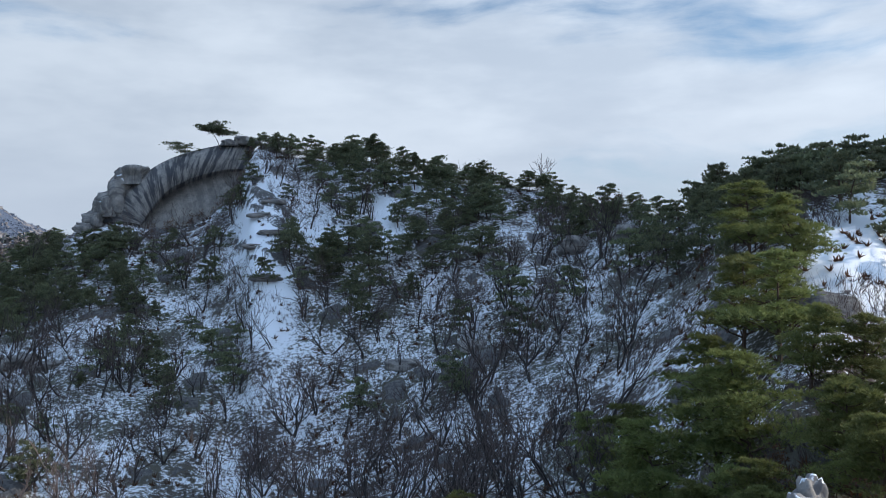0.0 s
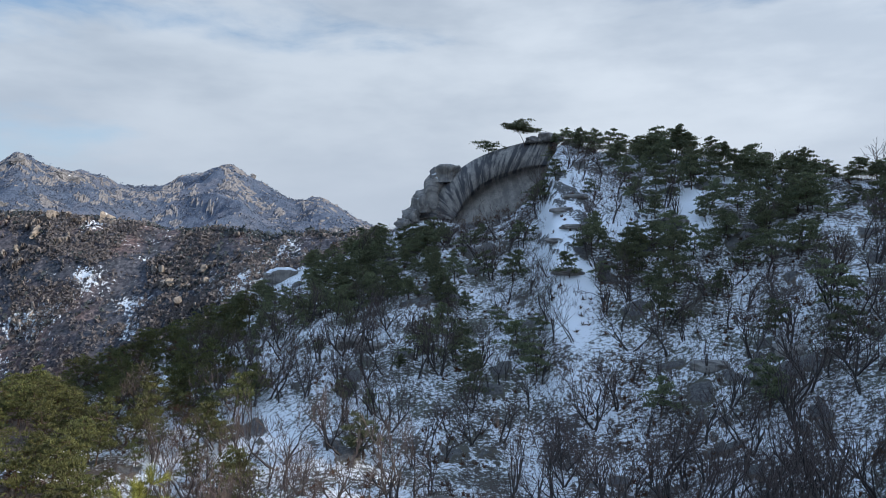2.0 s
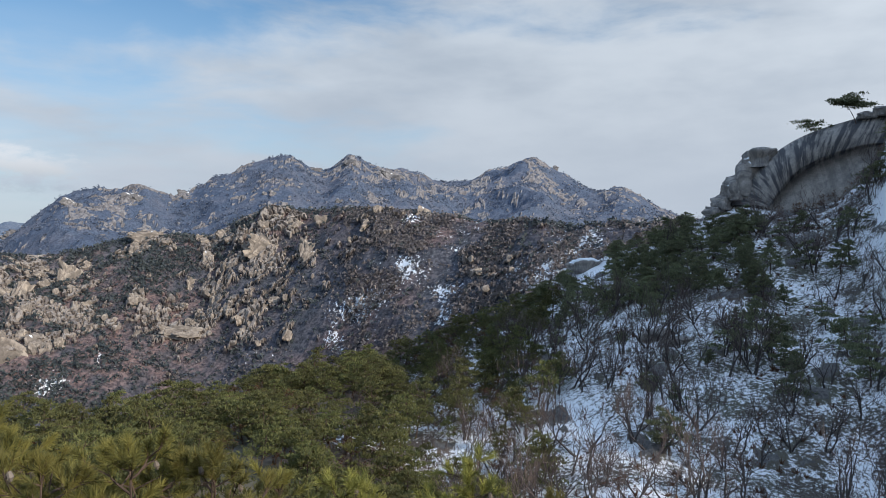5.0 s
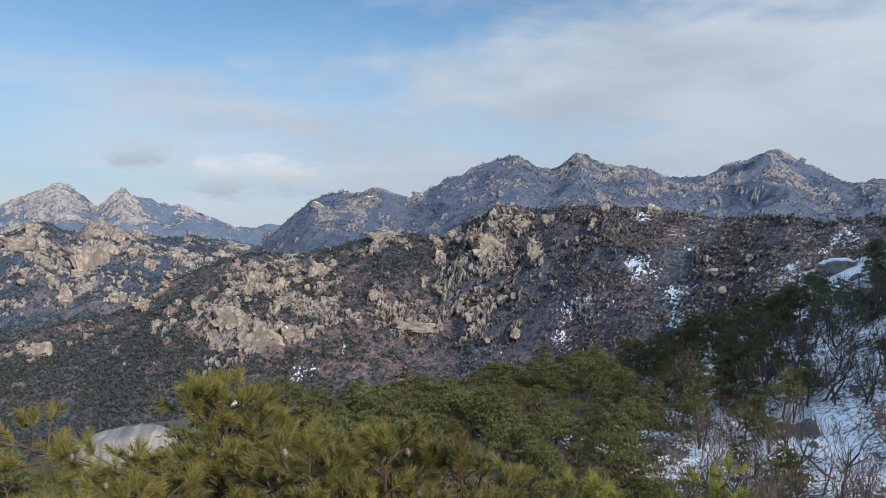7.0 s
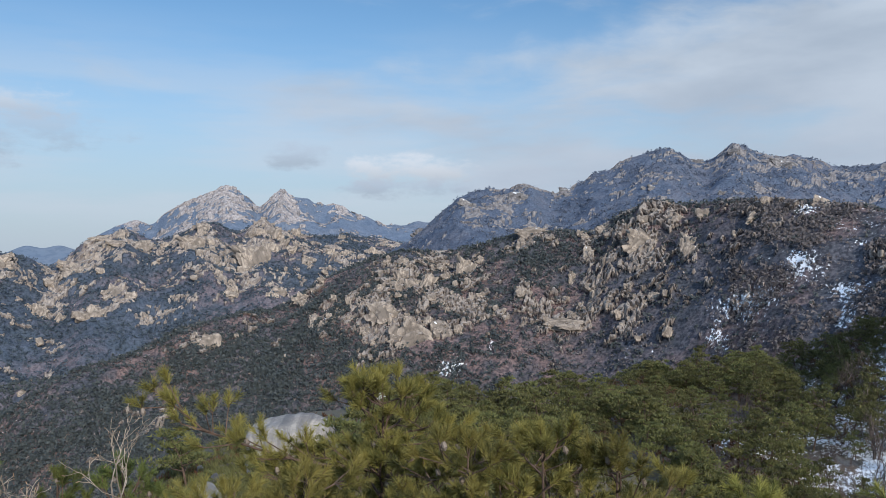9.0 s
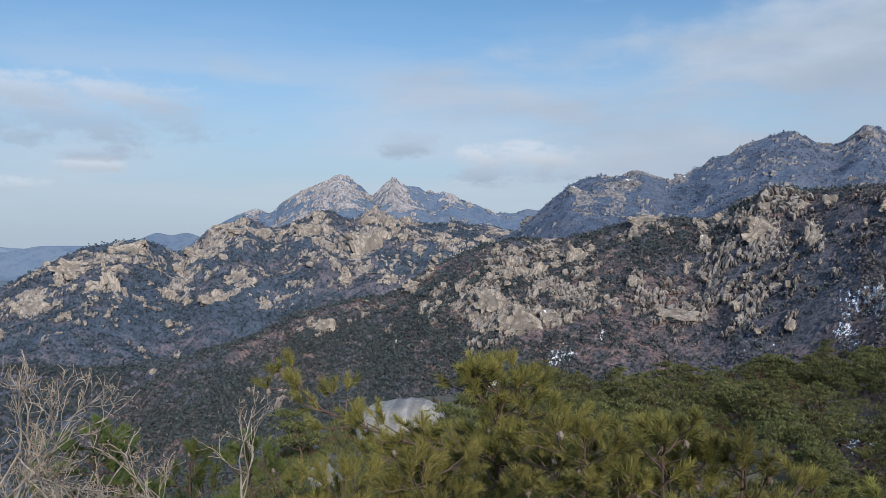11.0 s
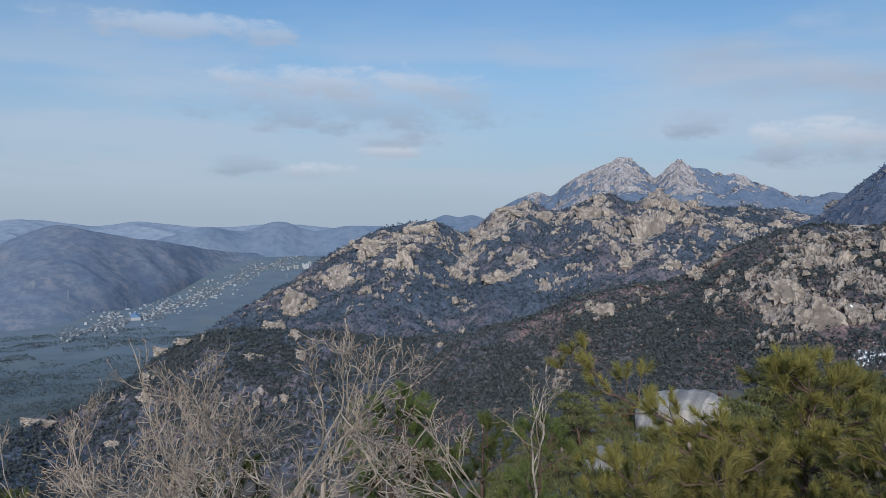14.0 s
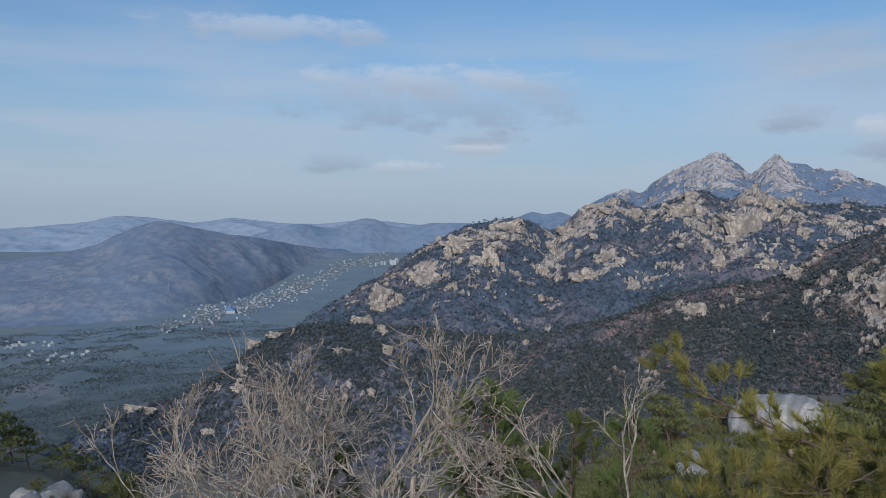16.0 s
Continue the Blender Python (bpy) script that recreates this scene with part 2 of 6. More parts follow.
def granite_build(g, place, p):
    fine = g.noise(place, 3.0, 6, 0.7)
    mid = g.noise(place, 0.5, 5, 0.6)
    col = g.mix(g.smooth(mid, 0.35, 0.65), c4(0.275, 0.255, 0.238), c4(0.43, 0.392, 0.35))
    col = g.mix(g.smooth(fine, 0.3, 0.75), g.mix(1.0, col, c4(0.7, 0.7, 0.72), "MULTIPLY"), col)
    # dark water streaks that run down the face
    run = g.m("ADD", g.m("MULTIPLY", g.attr("along"), 1.0), g.m("MULTIPLY", g.m("SUBTRACT", mid, 0.5), 0.9))
    st = g.noise(g.vec(run, g.m("MULTIPLY", g.attr("down"), 0.10), 0.0), 0.75, 5, 0.6)
    col = g.mix(g.m("MULTIPLY", g.smooth(st, 0.57, 0.42), g.attr("streak")), col, c4(0.075, 0.075, 0.082))
    sn = g.smooth(g.m("ADD", g.attr("snow"), g.m("SUBTRACT", mid, 0.5)), 0.45, 0.55)
    return g.mix(sn, col, c4(0.82, 0.85, 0.90))


mat_granite = material("granite", granite_build, 0.85, 0.5, 0.8)


def bark(name, a, b):
    def build(g, place, p):
        x, y, z = g.split(place)
        return g.mix(g.smooth(g.noise(g.vec(x, y, g.m("MULTIPLY", z, 0.3)), 9.0, 4, 0.6), 0.35, 0.65), a, b)
    return material(name, build, 0.9, 0.3, 0.1)


def leaves(name, dark, light, tip, thin=0.35, by_shoot=False):
    """Needles and leaves: matt, and light shines through them in part."""
    mat = bpy.data.materials.new(name)
    mat.use_nodes = True
    g = Graph(mat.node_tree)
    place = g.n("ShaderNodeTexCoord").outputs["Object"]
    rnd = g.n("ShaderNodeNewGeometry").outputs["Random Per Island"]
    own = g.n("ShaderNodeObjectInfo").outputs["Random"]
    col = g.mix(g.smooth(g.noise(place, 0.9, 3), 0.35, 0.65), dark, light)
    col = g.mix(g.m("ADD", g.m("MULTIPLY", rnd, 0.25), g.m("MULTIPLY", g.attr("tone"), 0.65)) if by_shoot else g.m("MULTIPLY", rnd, 0.55), col, tip)
    hue = g.n("ShaderNodeHueSaturation")
    g.put(hue.inputs["Value"], g.m("ADD", 0.75, g.m("MULTIPLY", own, 0.5)))
    g.put(hue.inputs["Hue"], g.m("ADD", 0.485, g.m("MULTIPLY", own, 0.03)))
    g.put(hue.inputs["Color"], col)
    p = g.n("ShaderNodeBsdfPrincipled")
    p.inputs["Roughness"].default_value, p.inputs["Specular IOR Level"].default_value = 0.65, 0.25
    through_leaf = g.n("ShaderNodeBsdfTranslucent")
    g.link(hue.outputs[0], p.inputs["Base Color"])
    g.link(hue.outputs[0], through_leaf.inputs["Color"])
    both = g.n("ShaderNodeMixShader")
    both.inputs[0].default_value = thin
    g.link(p.outputs[0], both.inputs[1])
    g.link(through_leaf.outputs[0], both.inputs[2])
    g.link(both.outputs[0], g.n("ShaderNodeOutputMaterial").inputs["Surface"])
    return mat


mat_bark = bark("pine_bark", c4(0.055, 0.038, 0.030), c4(0.13, 0.085, 0.065))
mat_grey_bark = bark("grey_bark", c4(0.045, 0.038, 0.037), c4(0.095, 0.080, 0.076))
mat_pale_bark = bark("pale_bark", c4(0.17, 0.140, 0.112), c4(0.37, 0.312, 0.255))
# needles of the shaded slope, lightened in colour to make up for shade
mat_shade_needles = leaves("pine_needles", c4(0.112, 0.130, 0.088), c4(0.175, 0.190, 0.108), c4(0.250, 0.250, 0.130), 0.42)
# tip and dark colours paint in sunlit shoot ends and shaded gaps
mat_near_needles = leaves("sunny_needles", c4(0.026, 0.040, 0.014), c4(0.074, 0.084, 0.026), c4(0.335, 0.298, 0.080), 0.14, True)
# near stand, its needle colour also lightened against the shade
mat_full_needles = leaves("full_needles", c4(0.094, 0.116, 0.048), c4(0.165, 0.186, 0.064), c4(0.290, 0.290, 0.095), 0.40)
mat_green_needles = leaves("green_needles", c4(0.035, 0.058, 0.026), c4(0.065, 0.092, 0.032), c4(0.17, 0.19, 0.055), 0.3, True)
mat_bare_wood = leaves("bare_wood", c4(0.190, 0.172, 0.172), c4(0.240, 0.215, 0.210), c4(0.30, 0.265, 0.255), 0.35)
# crowns of distant woods: haze is painted in as blue and paler tones
mat_far_crown = leaves("far_crown", c4(0.042, 0.055, 0.064), c4(0.060, 0.074, 0.078), c4(0.098, 0.108, 0.098), 0.3)
mat_haze_crown = leaves("blue_crown", c4(0.120, 0.148, 0.200), c4(0.130, 0.156, 0.206), c4(0.148, 0.172, 0.215), 0.4)
# darker copy of the needle colour for pines in the sun
mat_sun_spur_needles = leaves("spur_needles", c4(0.054, 0.066, 0.034), c4(0.118, 0.124, 0.048), c4(0.240, 0.218, 0.078), 0.28)
# ridge and valley crowns, blued to stand for haze
mat_ridge_haze_crown = leaves("dim_crown", c4(0.070, 0.096, 0.130), c4(0.085, 0.112, 0.142), c4(0.115, 0.138, 0.158), 0.35)
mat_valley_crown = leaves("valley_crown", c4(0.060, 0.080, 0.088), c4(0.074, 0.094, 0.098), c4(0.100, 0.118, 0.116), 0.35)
mat_dry_leaf = leaves("dry_oak_leaves", c4(0.075, 0.038, 0.022), c4(0.125, 0.062, 0.034), c4(0.19, 0.10, 0.05))
mat_bud = bark("twig_buds", c4(0.20, 0.13, 0.09), c4(0.34, 0.24, 0.17))
mat_twig = bark("twigs", c4(0.070, 0.054, 0.050), c4(0.14, 0.105, 0.096))
mat_wall = bark("painted_wall", c4(0.27, 0.29, 0.31), c4(0.42, 0.43, 0.44))
def roofs_build(g, place, p):
    rnd = g.n("ShaderNodeNewGeometry").outputs["Random Per Island"]
    return g.mix(g.smooth(rnd, 0.6, 1.0), c4(0.13, 0.145, 0.165), c4(0.34, 0.36, 0.38))


mat_town = material("town_roofs", roofs_build, 0.8)
mat_roof = bark("grey_roof", c4(0.16, 0.17, 0.19), c4(0.27, 0.27, 0.29))
mat_blue_roof = bark("blue_roof", c4(0.10, 0.18, 0.30), c4(0.14, 0.23, 0.36))
mat_cone = bark("pine_cone", c4(0.14, 0.11, 0.09), c4(0.24, 0.20, 0.17))
mat_steel = bark("steel", c4(0.22, 0.24, 0.27), c4(0.30, 0.32, 0.35))


# ---------------------------------------------------------------- numeric noise
def _lattice(ix, iy, iz, seed):
    h = (ix * 374761393 + iy * 668265263 + iz * 2147483647 + seed * 1274126177).astype(np.int64)
    h = (h ^ (h >> 13)) * 1274126177 & 0xFFFFFFFF
    return ((h ^ (h >> 16)) & 0xFFFF) / 65535.0


def vnoise(x, y, z, seed=0):
    """Smooth value noise, 0 to 1."""
    fx, fy, fz = np.floor(x), np.floor(y), np.floor(z)
    ix, iy, iz = fx.astype(np.int64), fy.astype(np.int64), fz.astype(np.int64)
    u, v, w = x - fx, y - fy, z - fz
    u, v, w = u * u * u * (u * (u * 6 - 15) + 10), v * v * v * (v * (v * 6 - 15) + 10), w * w * w * (w * (w * 6 - 15) + 10)
    out = 0
    for a in (0, 1):
        for b in (0, 1):
            for c in (0, 1):
                out = out + _lattice(ix + a, iy + b, iz + c, seed) * (u if a else 1 - u) * (v if b else 1 - v) * (w if c else 1 - w)
    return out


def fbm(x, y, z, octaves=4, seed=0, gain=0.5):
    total, amp, norm = 0, 1.0, 0.0
    for k in range(octaves):
        total = total + amp * vnoise(x * 2.0 ** k + 17.3 * k, y * 2.0 ** k + 5.1 * k, z * 2.0 ** k, seed + k)
        norm, amp = norm + amp, amp * gain
    return total / norm


def ridged(x, y, z, octaves=4, seed=0):
    total, amp, norm = 0, 1.0, 0.0
    for k in range(octaves):
        total = total + amp * (1 - np.abs(2 * vnoise(x * 2.0 ** k + 7.7 * k, y * 2.0 ** k, z * 2.0 ** k + 3.3 * k, seed + k) - 1))
        norm, amp = norm + amp, amp * 0.5
    return total / norm


def cells(x, y, z, seed=0):
    """Worley cells: the nearest cell's random value, and the gap between first and second."""
    fx, fy, fz = np.floor(x).astype(np.int64), np.floor(y).astype(np.int64), np.floor(z).astype(np.int64)
    d1, d2, val = np.full(x.shape, 9.0), np.full(x.shape, 9.0), np.zeros(x.shape)
    for a in (-1, 0, 1):
        for b in (-1, 0, 1):
            for c in (-1, 0, 1):
                i, j, k = fx + a, fy + b, fz + c
                px, py, pz = i + _lattice(i, j, k, seed + 1), j + _lattice(i, j, k, seed + 2), k + _lattice(i, j, k, seed + 3)
                d = (px - x) ** 2 + (py - y) ** 2 + (pz - z) ** 2
                near = d < d1
                d2 = np.where(near, d1, np.minimum(d2, d))
                val = np.where(near, _lattice(i, j, k, seed + 4), val)
                d1 = np.where(near, d, d1)
    return val, np.sqrt(d2) - np.sqrt(d1)


def step(v, lo, hi):
    t = np.clip((v - lo) / (hi - lo), 0, 1)
    return t * t * (3 - 2 * t)


def curve(x, table, column):
    """Smooth interpolation of one column of a table of rows (x, ...)."""
    xs, ys = np.array([r[0] for r in table], float), np.array([r[column] for r in table], float)
    i = np.clip(np.searchsorted(xs, x) - 1, 0, len(xs) - 2)
    h = xs[i + 1] - xs[i]
    slope = np.gradient(ys, xs)
    t = np.clip((x - xs[i]) / h, 0, 1)
    return ((1 + 2 * t) * (1 - t) ** 2 * ys[i] + t * (1 - t) ** 2 * h * slope[i] + t * t * (3 - 2 * t) * ys[i + 1] + t * t * (t - 1) * h * slope[i + 1])


# ---------------------------------------------------------------- meshes
def mesh_of(name, verts, faces, mat, attrs=None, smooth=False):
    """A mesh from numpy arrays: vertices (n, 3), faces (m, 3) or (m, 4)."""
    me = bpy.data.meshes.new(name)
    verts, faces = np.asarray(verts, np.float32), np.asarray(faces, np.int32)
    k = faces.shape[1]
    me.vertices.add(len(verts))
    me.vertices.foreach_set("co", verts.ravel())
    me.loops.add(faces.size)
    me.loops.foreach_set("vertex_index", faces.ravel())
    me.polygons.add(len(faces))
    me.polygons.foreach_set("loop_start", np.arange(0, faces.size, k, dtype=np.int32))
    me.polygons.foreach_set("use_smooth", np.full(len(faces), smooth))
    for key, values in (attrs or {}).items():
        me.attributes.new(key, "FLOAT", "POINT").data.foreach_set("value", np.asarray(values, np.float32).ravel())
    me.update(calc_edges=True)
    me.materials.append(mat)
    return me


def part(name, me, parent, label=""):
    ob = new(name, me)
    ob.parent = parent
    return tagged(ob, label)


def grid_faces(rows, cols):
    i = np.arange(rows * cols).reshape(rows, cols)
    return np.stack([i[:-1, :-1], i[:-1, 1:], i[1:, 1:], i[1:, :-1]], -1).reshape(-1, 4)


def polar(az, r):
    a = np.radians(az)
    return -np.sin(a) * r, np.cos(a) * r


def tubes(segs, sides=4):
    """Tapered tubes: rows (x0, y0, z0, x1, y1, z1, r0, r1)."""
    s = np.asarray(segs, float)
    a, b = s[:, 0:3], s[:, 3:6]
    d = b - a
    d /= np.linalg.norm(d, axis=1, keepdims=True) + 1e-9
    helper = np.where(np.abs(d[:, 2:3]) < 0.9, np.array([[0, 0, 1.0]]), np.array([[1.0, 0, 0]]))
    u = np.cross(d, helper)
    u /= np.linalg.norm(u, axis=1, keepdims=True) + 1e-9
    w = np.cross(d, u)
    ang = np.arange(sides) * 2 * math.pi / sides
    ring = u[:, None, :] * np.cos(ang)[None, :, None] + w[:, None, :] * np.sin(ang)[None, :, None]
    v0, v1 = a[:, None, :] + ring * s[:, 6, None, None], b[:, None, :] + ring * s[:, 7, None, None]
    verts = np.concatenate([v0, v1], 1).reshape(-1, 3)
    base = np.arange(len(s))[:, None] * 2 * sides
    k = np.arange(sides)[None, :]
    n = (k + 1) % sides
    faces = np.stack([base + k, base + n, base + sides + n, base + sides + k], -1).reshape(-1, 4)
    return verts, faces


# ---------------------------------------------------------------- near ground and the sheet to the horizon
CREST = [  # azimuth, distance, elevation of the near crest (degrees, metres, degrees)
    # rows -64 to -33.2: hill out of view, added to shade the snowy slope
    (-180, 60, -10), (-120, 80, 0), (-95, 110, 0), (-75, 175, -2), (-64, 200, 0), (-58, 190, 12), (-52, 185, 24), (-45, 205, 28), (-41, 240, 29), (-36.5, 262, 29), (-33.2, 180, 12), (-31, 128, 5.6), (-29, 120, 4.9), (-24, 125, 4.6), (-20, 135, 3.9), (-16.5, 150, 2.9), (-13, 160, 3.5), (-10.8, 165, 3.4),
    (-7, 175, 4.7), (-3, 180, 5.3), (1, 185, 5.9), (3.3, 188, 6.9), (10, 195, 7.4), (12.6, 198, 8.0), (13.5, 199, 7.6), (14.4, 200, 5.3), (16, 203, 3.9), (18.2, 206, 3.1), (20, 207, 3.0), (22, 209, 3.1),
    (24.6, 210, 2.2), (27.2, 212, 0.7), (30, 212, 0.0), (33, 210, -1.4), (37, 205, -4.4), (41, 195, -6.0), (45, 185, -7.8), (49, 175, -8.9),
    (57, 155, -10.5), (65, 135, -11.7), (72, 120, -12.3), (80, 105, -12.6), (90, 90, -15.5), (100, 70, -24), (118, 68, -23.5), (127, 66, -18.6), (133, 64, -16.4), (145, 62, -15.5), (180, 60, -10)]
# rows -75 to -31 hold the added hill's shade off the near pines
GULLY = [(-180, 30, -6), (-75, 110, -10), (-60, 140, -12), (-54, 112, -12), (-46, 92, -13), (-38, 80, -14), (-31, 66, -13), (-25, 46, -13.5), (-12, 75, -22), (0, 92, -27), (30, 94, -27.5), (45, 92, -31), (60, 78, -28), (72, 62, -24), (84, 50, -19), (100, 40, -21), (130, 40, -20), (180, 30, -6)]


def valley_floor(az, r):
    deep = -80 - 225 * step(r, 220, 650)
    return deep + 115 * step(r, 2700, 4300)


def near_height(az, r):
    """Height of the ground sheet; the camera stands above its origin."""
    az = (np.asarray(az, float) + 180) % 360 - 180
    rc, zc = curve(az, CREST, 1), 0
    zc = rc * np.tan(np.radians(curve(az, CREST, 2)))
    rg, zg = curve(az, GULLY, 1), curve(az, GULLY, 2)
    t = np.clip(r / rg, 0, 1)
    z = -1.7 + (zg + 1.7) * (1 - (1 - t) ** 1.7) ** 0.95
    u = np.clip((r - rg) / (rc - rg), 0, 1.0)
    z = np.where(r > rg, zg + (zc - zg) * (0.75 * u + 0.25 * u * u * (3 - 2 * u)), z)
    fall = np.maximum(r - rc, 0)
    z = np.where(r > rc, zc - 0.02 * fall - 0.55 * fall * step(fall, 0, 30), z)
    floor = valley_floor(az, r)
    return np.where(r > rc, np.maximum(z, floor), z)


def near_bumps(x, y, r):
    k = step(r, 2, 40)
    return k * (2.2 * (fbm(x / 22, y / 22, x * 0, 4, 3) - 0.5) * 2 + 0.5 * (ridged(x / 5, y / 5, x * 0, 3, 9) - 0.5)) + 0.15 * (fbm(x / 1.5, y / 1.5, x * 0, 3, 5) - 0.5)


def ground_z(x, y):
    x, y = np.asarray(x, float), np.asarray(y, float)
    r = np.hypot(x, y)
    return near_height(np.degrees(np.arctan2(-x, y)), r) + near_bumps(x, y, r) * (1 - step(r, 400, 900)) + 46 * (fbm(x / 330, y / 330, x * 0, 4, 15) - 0.5) * step(r, 500, 900) * (1 - step(r, 2300, 3300))


SNOW_FIELDS = [  # azimuth, elevation, half widths: open snow on the slope
    (12.7, 2.4, 1.7, 3.0, 0.36), (12.1, -3.8, 1.4, 2.4, 0.26), (4.1, 2.8, 0.8, 2.6, 0.36), (1.0, 5.3, 1.6, 0.8, 0.25), (3.2, 6.0, 2.5, 0.6, 0.2),
    (8.5, 2.5, 2.0, 1.2, 0.2), (-27.5, -0.5, 2.5, 2.6, 0.6), (31, -12, 8, 4, 0.05), (15, -11, 10, 5, 0.0), (33.0, -1.1, 1.2, 0.7, 0.9), (50, -13.4, 4, 1.2, 0.26), (38, -12, 5, 3, 0.10)]


def make_ground():
    az = np.concatenate([np.arange(-180, -36, 4.0), np.arange(-36, 90, 0.25), np.arange(90, 138, 0.5), np.linspace(138, 180, 12)])
    r = np.concatenate([[0.0], np.geomspace(1.5, 60, 60)[:-1], np.arange(60, 222, 1.3), np.geomspace(224, 4950, 90)])
    A, Rr = np.meshgrid(az, r)
    x, y = polar(A, Rr)
    z = ground_z(x, y)
    el = np.degrees(np.arctan2(z, Rr))
    hill = step(Rr, 25, 60) * (1 - step(Rr, 260, 420))
    snow = 0.13 + 0.362 * (1 - step(A, 41, 55)) * step(Rr, 40, 70)
    for a0, e0, wa, we, k in SNOW_FIELDS:
        snow = snow + k * np.exp(-((A - a0) / wa) ** 2 - ((el - e0) / we) ** 2)
    snow = np.where((Rr < 260), snow, -0.4)
    snow = snow - 0.35 * step(A, 62, 80) * (1 - 0)
    rock = step(fbm(x / 6, y / 6, z / 4, 4, 21), 0.69, 0.73) * hill
    field = np.exp(-((A - 12.7) / 2.2) ** 2 - ((el - 2.2) / 3.4) ** 2)
    ledge = step(vnoise(A * 0.45 + el * 0.5, (el - 0.45 * A) * 2.6, A * 0, 41) + 0.25 * (fbm(x / 3, y / 3, z / 3, 2, 43) - 0.5), 0.53, 0.60) * step(field, 0.25, 0.6) * hill
    rock = np.maximum(rock, ledge)
    z = z + rock * 0.9 * cells(x / 3.5, y / 3.5, z / 3.0, 4)[0]
    snow = snow - 0.3 * rock
    # valley rises with distance and drives the haze in the colour
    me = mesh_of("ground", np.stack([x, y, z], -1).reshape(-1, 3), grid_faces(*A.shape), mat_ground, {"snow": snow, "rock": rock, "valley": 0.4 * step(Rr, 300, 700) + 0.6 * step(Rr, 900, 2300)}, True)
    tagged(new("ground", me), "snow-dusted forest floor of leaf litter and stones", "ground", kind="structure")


make_ground()


# ---------------------------------------------------------------- mountains
def mountain(name, label, crest, foot, mat, daz, rows, back, relief, rocks, rock_level, snow_level, unit, seed, snows=(), jag=1.0, bare=0.21, proud=1.0):
    """A mountain side. crest: rows (azimuth, distance, elevation); foot: rows (azimuth, distance, height).
    rocks, snows: bare outcrops and snow fields (azimuth, elevation, half widths)."""
    lo, hi = crest[0][0], crest[-1][0]
    az = np.arange(lo, hi + daz / 2, daz)
    t = np.concatenate([-np.linspace(1, 0.06, 14) ** 1.5, np.linspace(0, 1, rows) ** 1.15])
    A, Tt = np.meshgrid(az, t)
    rc, zc = curve(A, crest, 1), curve(A, crest, 1) * np.tan(np.radians(curve(A, crest, 2)))
    rf, zf = curve(A, foot, 1), curve(A, foot, 2)
    down = np.clip(Tt, 0, 1)
    r = rc + (rf - rc) * down - np.minimum(Tt, 0) * back
    z = zc + (zf - zc) * (0.62 * down + 0.38 * down ** 1.9) + np.minimum(Tt, 0) * back * 0.9
    x, y = polar(A, r)
    el = np.degrees(np.arctan2(z, r))
    u = unit
    body = step(down, 0.0, 0.10)
    # gullies and spurs that run down the side
    spur = ridged(x / (95 * u), y / (95 * u), z / (260 * u), 4, seed)
    z = z + relief * (spur - 0.62) * (0.12 + 0.88 * body) * 1.6
    z = z + jag * 3.2 * u * (fbm(x / (14 * u), y / (14 * u), z * 0, 4, seed + 5, 0.6) - 0.5) * (1 - 0.4 * body)
    n = fbm(x / (38 * u), y / (38 * u), z / (60 * u), 4, seed + 11, 0.55)
    bias = rock_level - 0.22 * step(down, 0.55, 1.0)
    if name == "rocky_ridge":
        bias = bias - 0.14 * (1 - step(A, 50, 58)) - 0.19 * step(A, 76, 82)
    boost = 0
    for a0, e0, wa, we in rocks:
        boost = np.maximum(boost, np.exp(-((A - a0) / wa) ** 2 - ((el - e0) / we) ** 2))
    n2 = fbm(x / (9 * u), y / (9 * u), (z + 0.4 * x) / (18 * u), 3, seed + 31, 0.6)
    dip = x * 0.5 - y * 0.3
    big, gap = cells(x / (9 * u), y / (9 * u), (z + dip * 0.6) / (17 * u), seed)
    small, gap2 = cells(x / (3.4 * u), y / (3.4 * u), (z + dip * 0.6) / (7.5 * u), seed + 40)
    score = 0.7 * (n - 0.5) + 0.5 + bias + bare * boost + 0.40 * (n2 - 0.5) + 0.26 * (big - 0.5) + 0.20 * (small - 0.5)
    rock = step(score, 0.60, 0.64) * (Tt > -0.3) * (1 - 0.7 * (gap2 < 0.05))
    push = proud * rock * (0.3 + 0.7 * step(down, 0.0, 0.08)) * (0.8 + 3.4 * big + 1.3 * small - 0.8 * (gap2 < 0.08) - 1.6 * (gap < 0.06)) * u ** 0.7
    lift = push * 0.55
    rr = np.maximum(np.hypot(x, y), 1)
    x, y, z = x - x / rr * push * 0.8, y - y / rr * push * 0.8, z + lift
    snow = snow_level + 0.5 * (fbm(x / (20 * u), y / (20 * u), z / (20 * u), 4, seed + 50) - 0.5) - 0.1 * rock
    snow = snow + 0.11 * (1 - step(A, 44, 54)) - 0.03 * step(A, 60, 66) * (name == "rocky_ridge")
    for a0, e0, wa, we in snows:
        snow = snow + 0.24 * np.exp(-((A - a0) / wa) ** 2 - ((el - e0) / we) ** 2)
    me = mesh_of(name, np.stack([x, y, z], -1).reshape(-1, 3), grid_faces(*A.shape), mat, {"rock": rock, "snow": snow}, False)
    ob = tagged(new(name, me), label, "mountain", kind="structure")
    return ob, x, y, z, rock, down, A


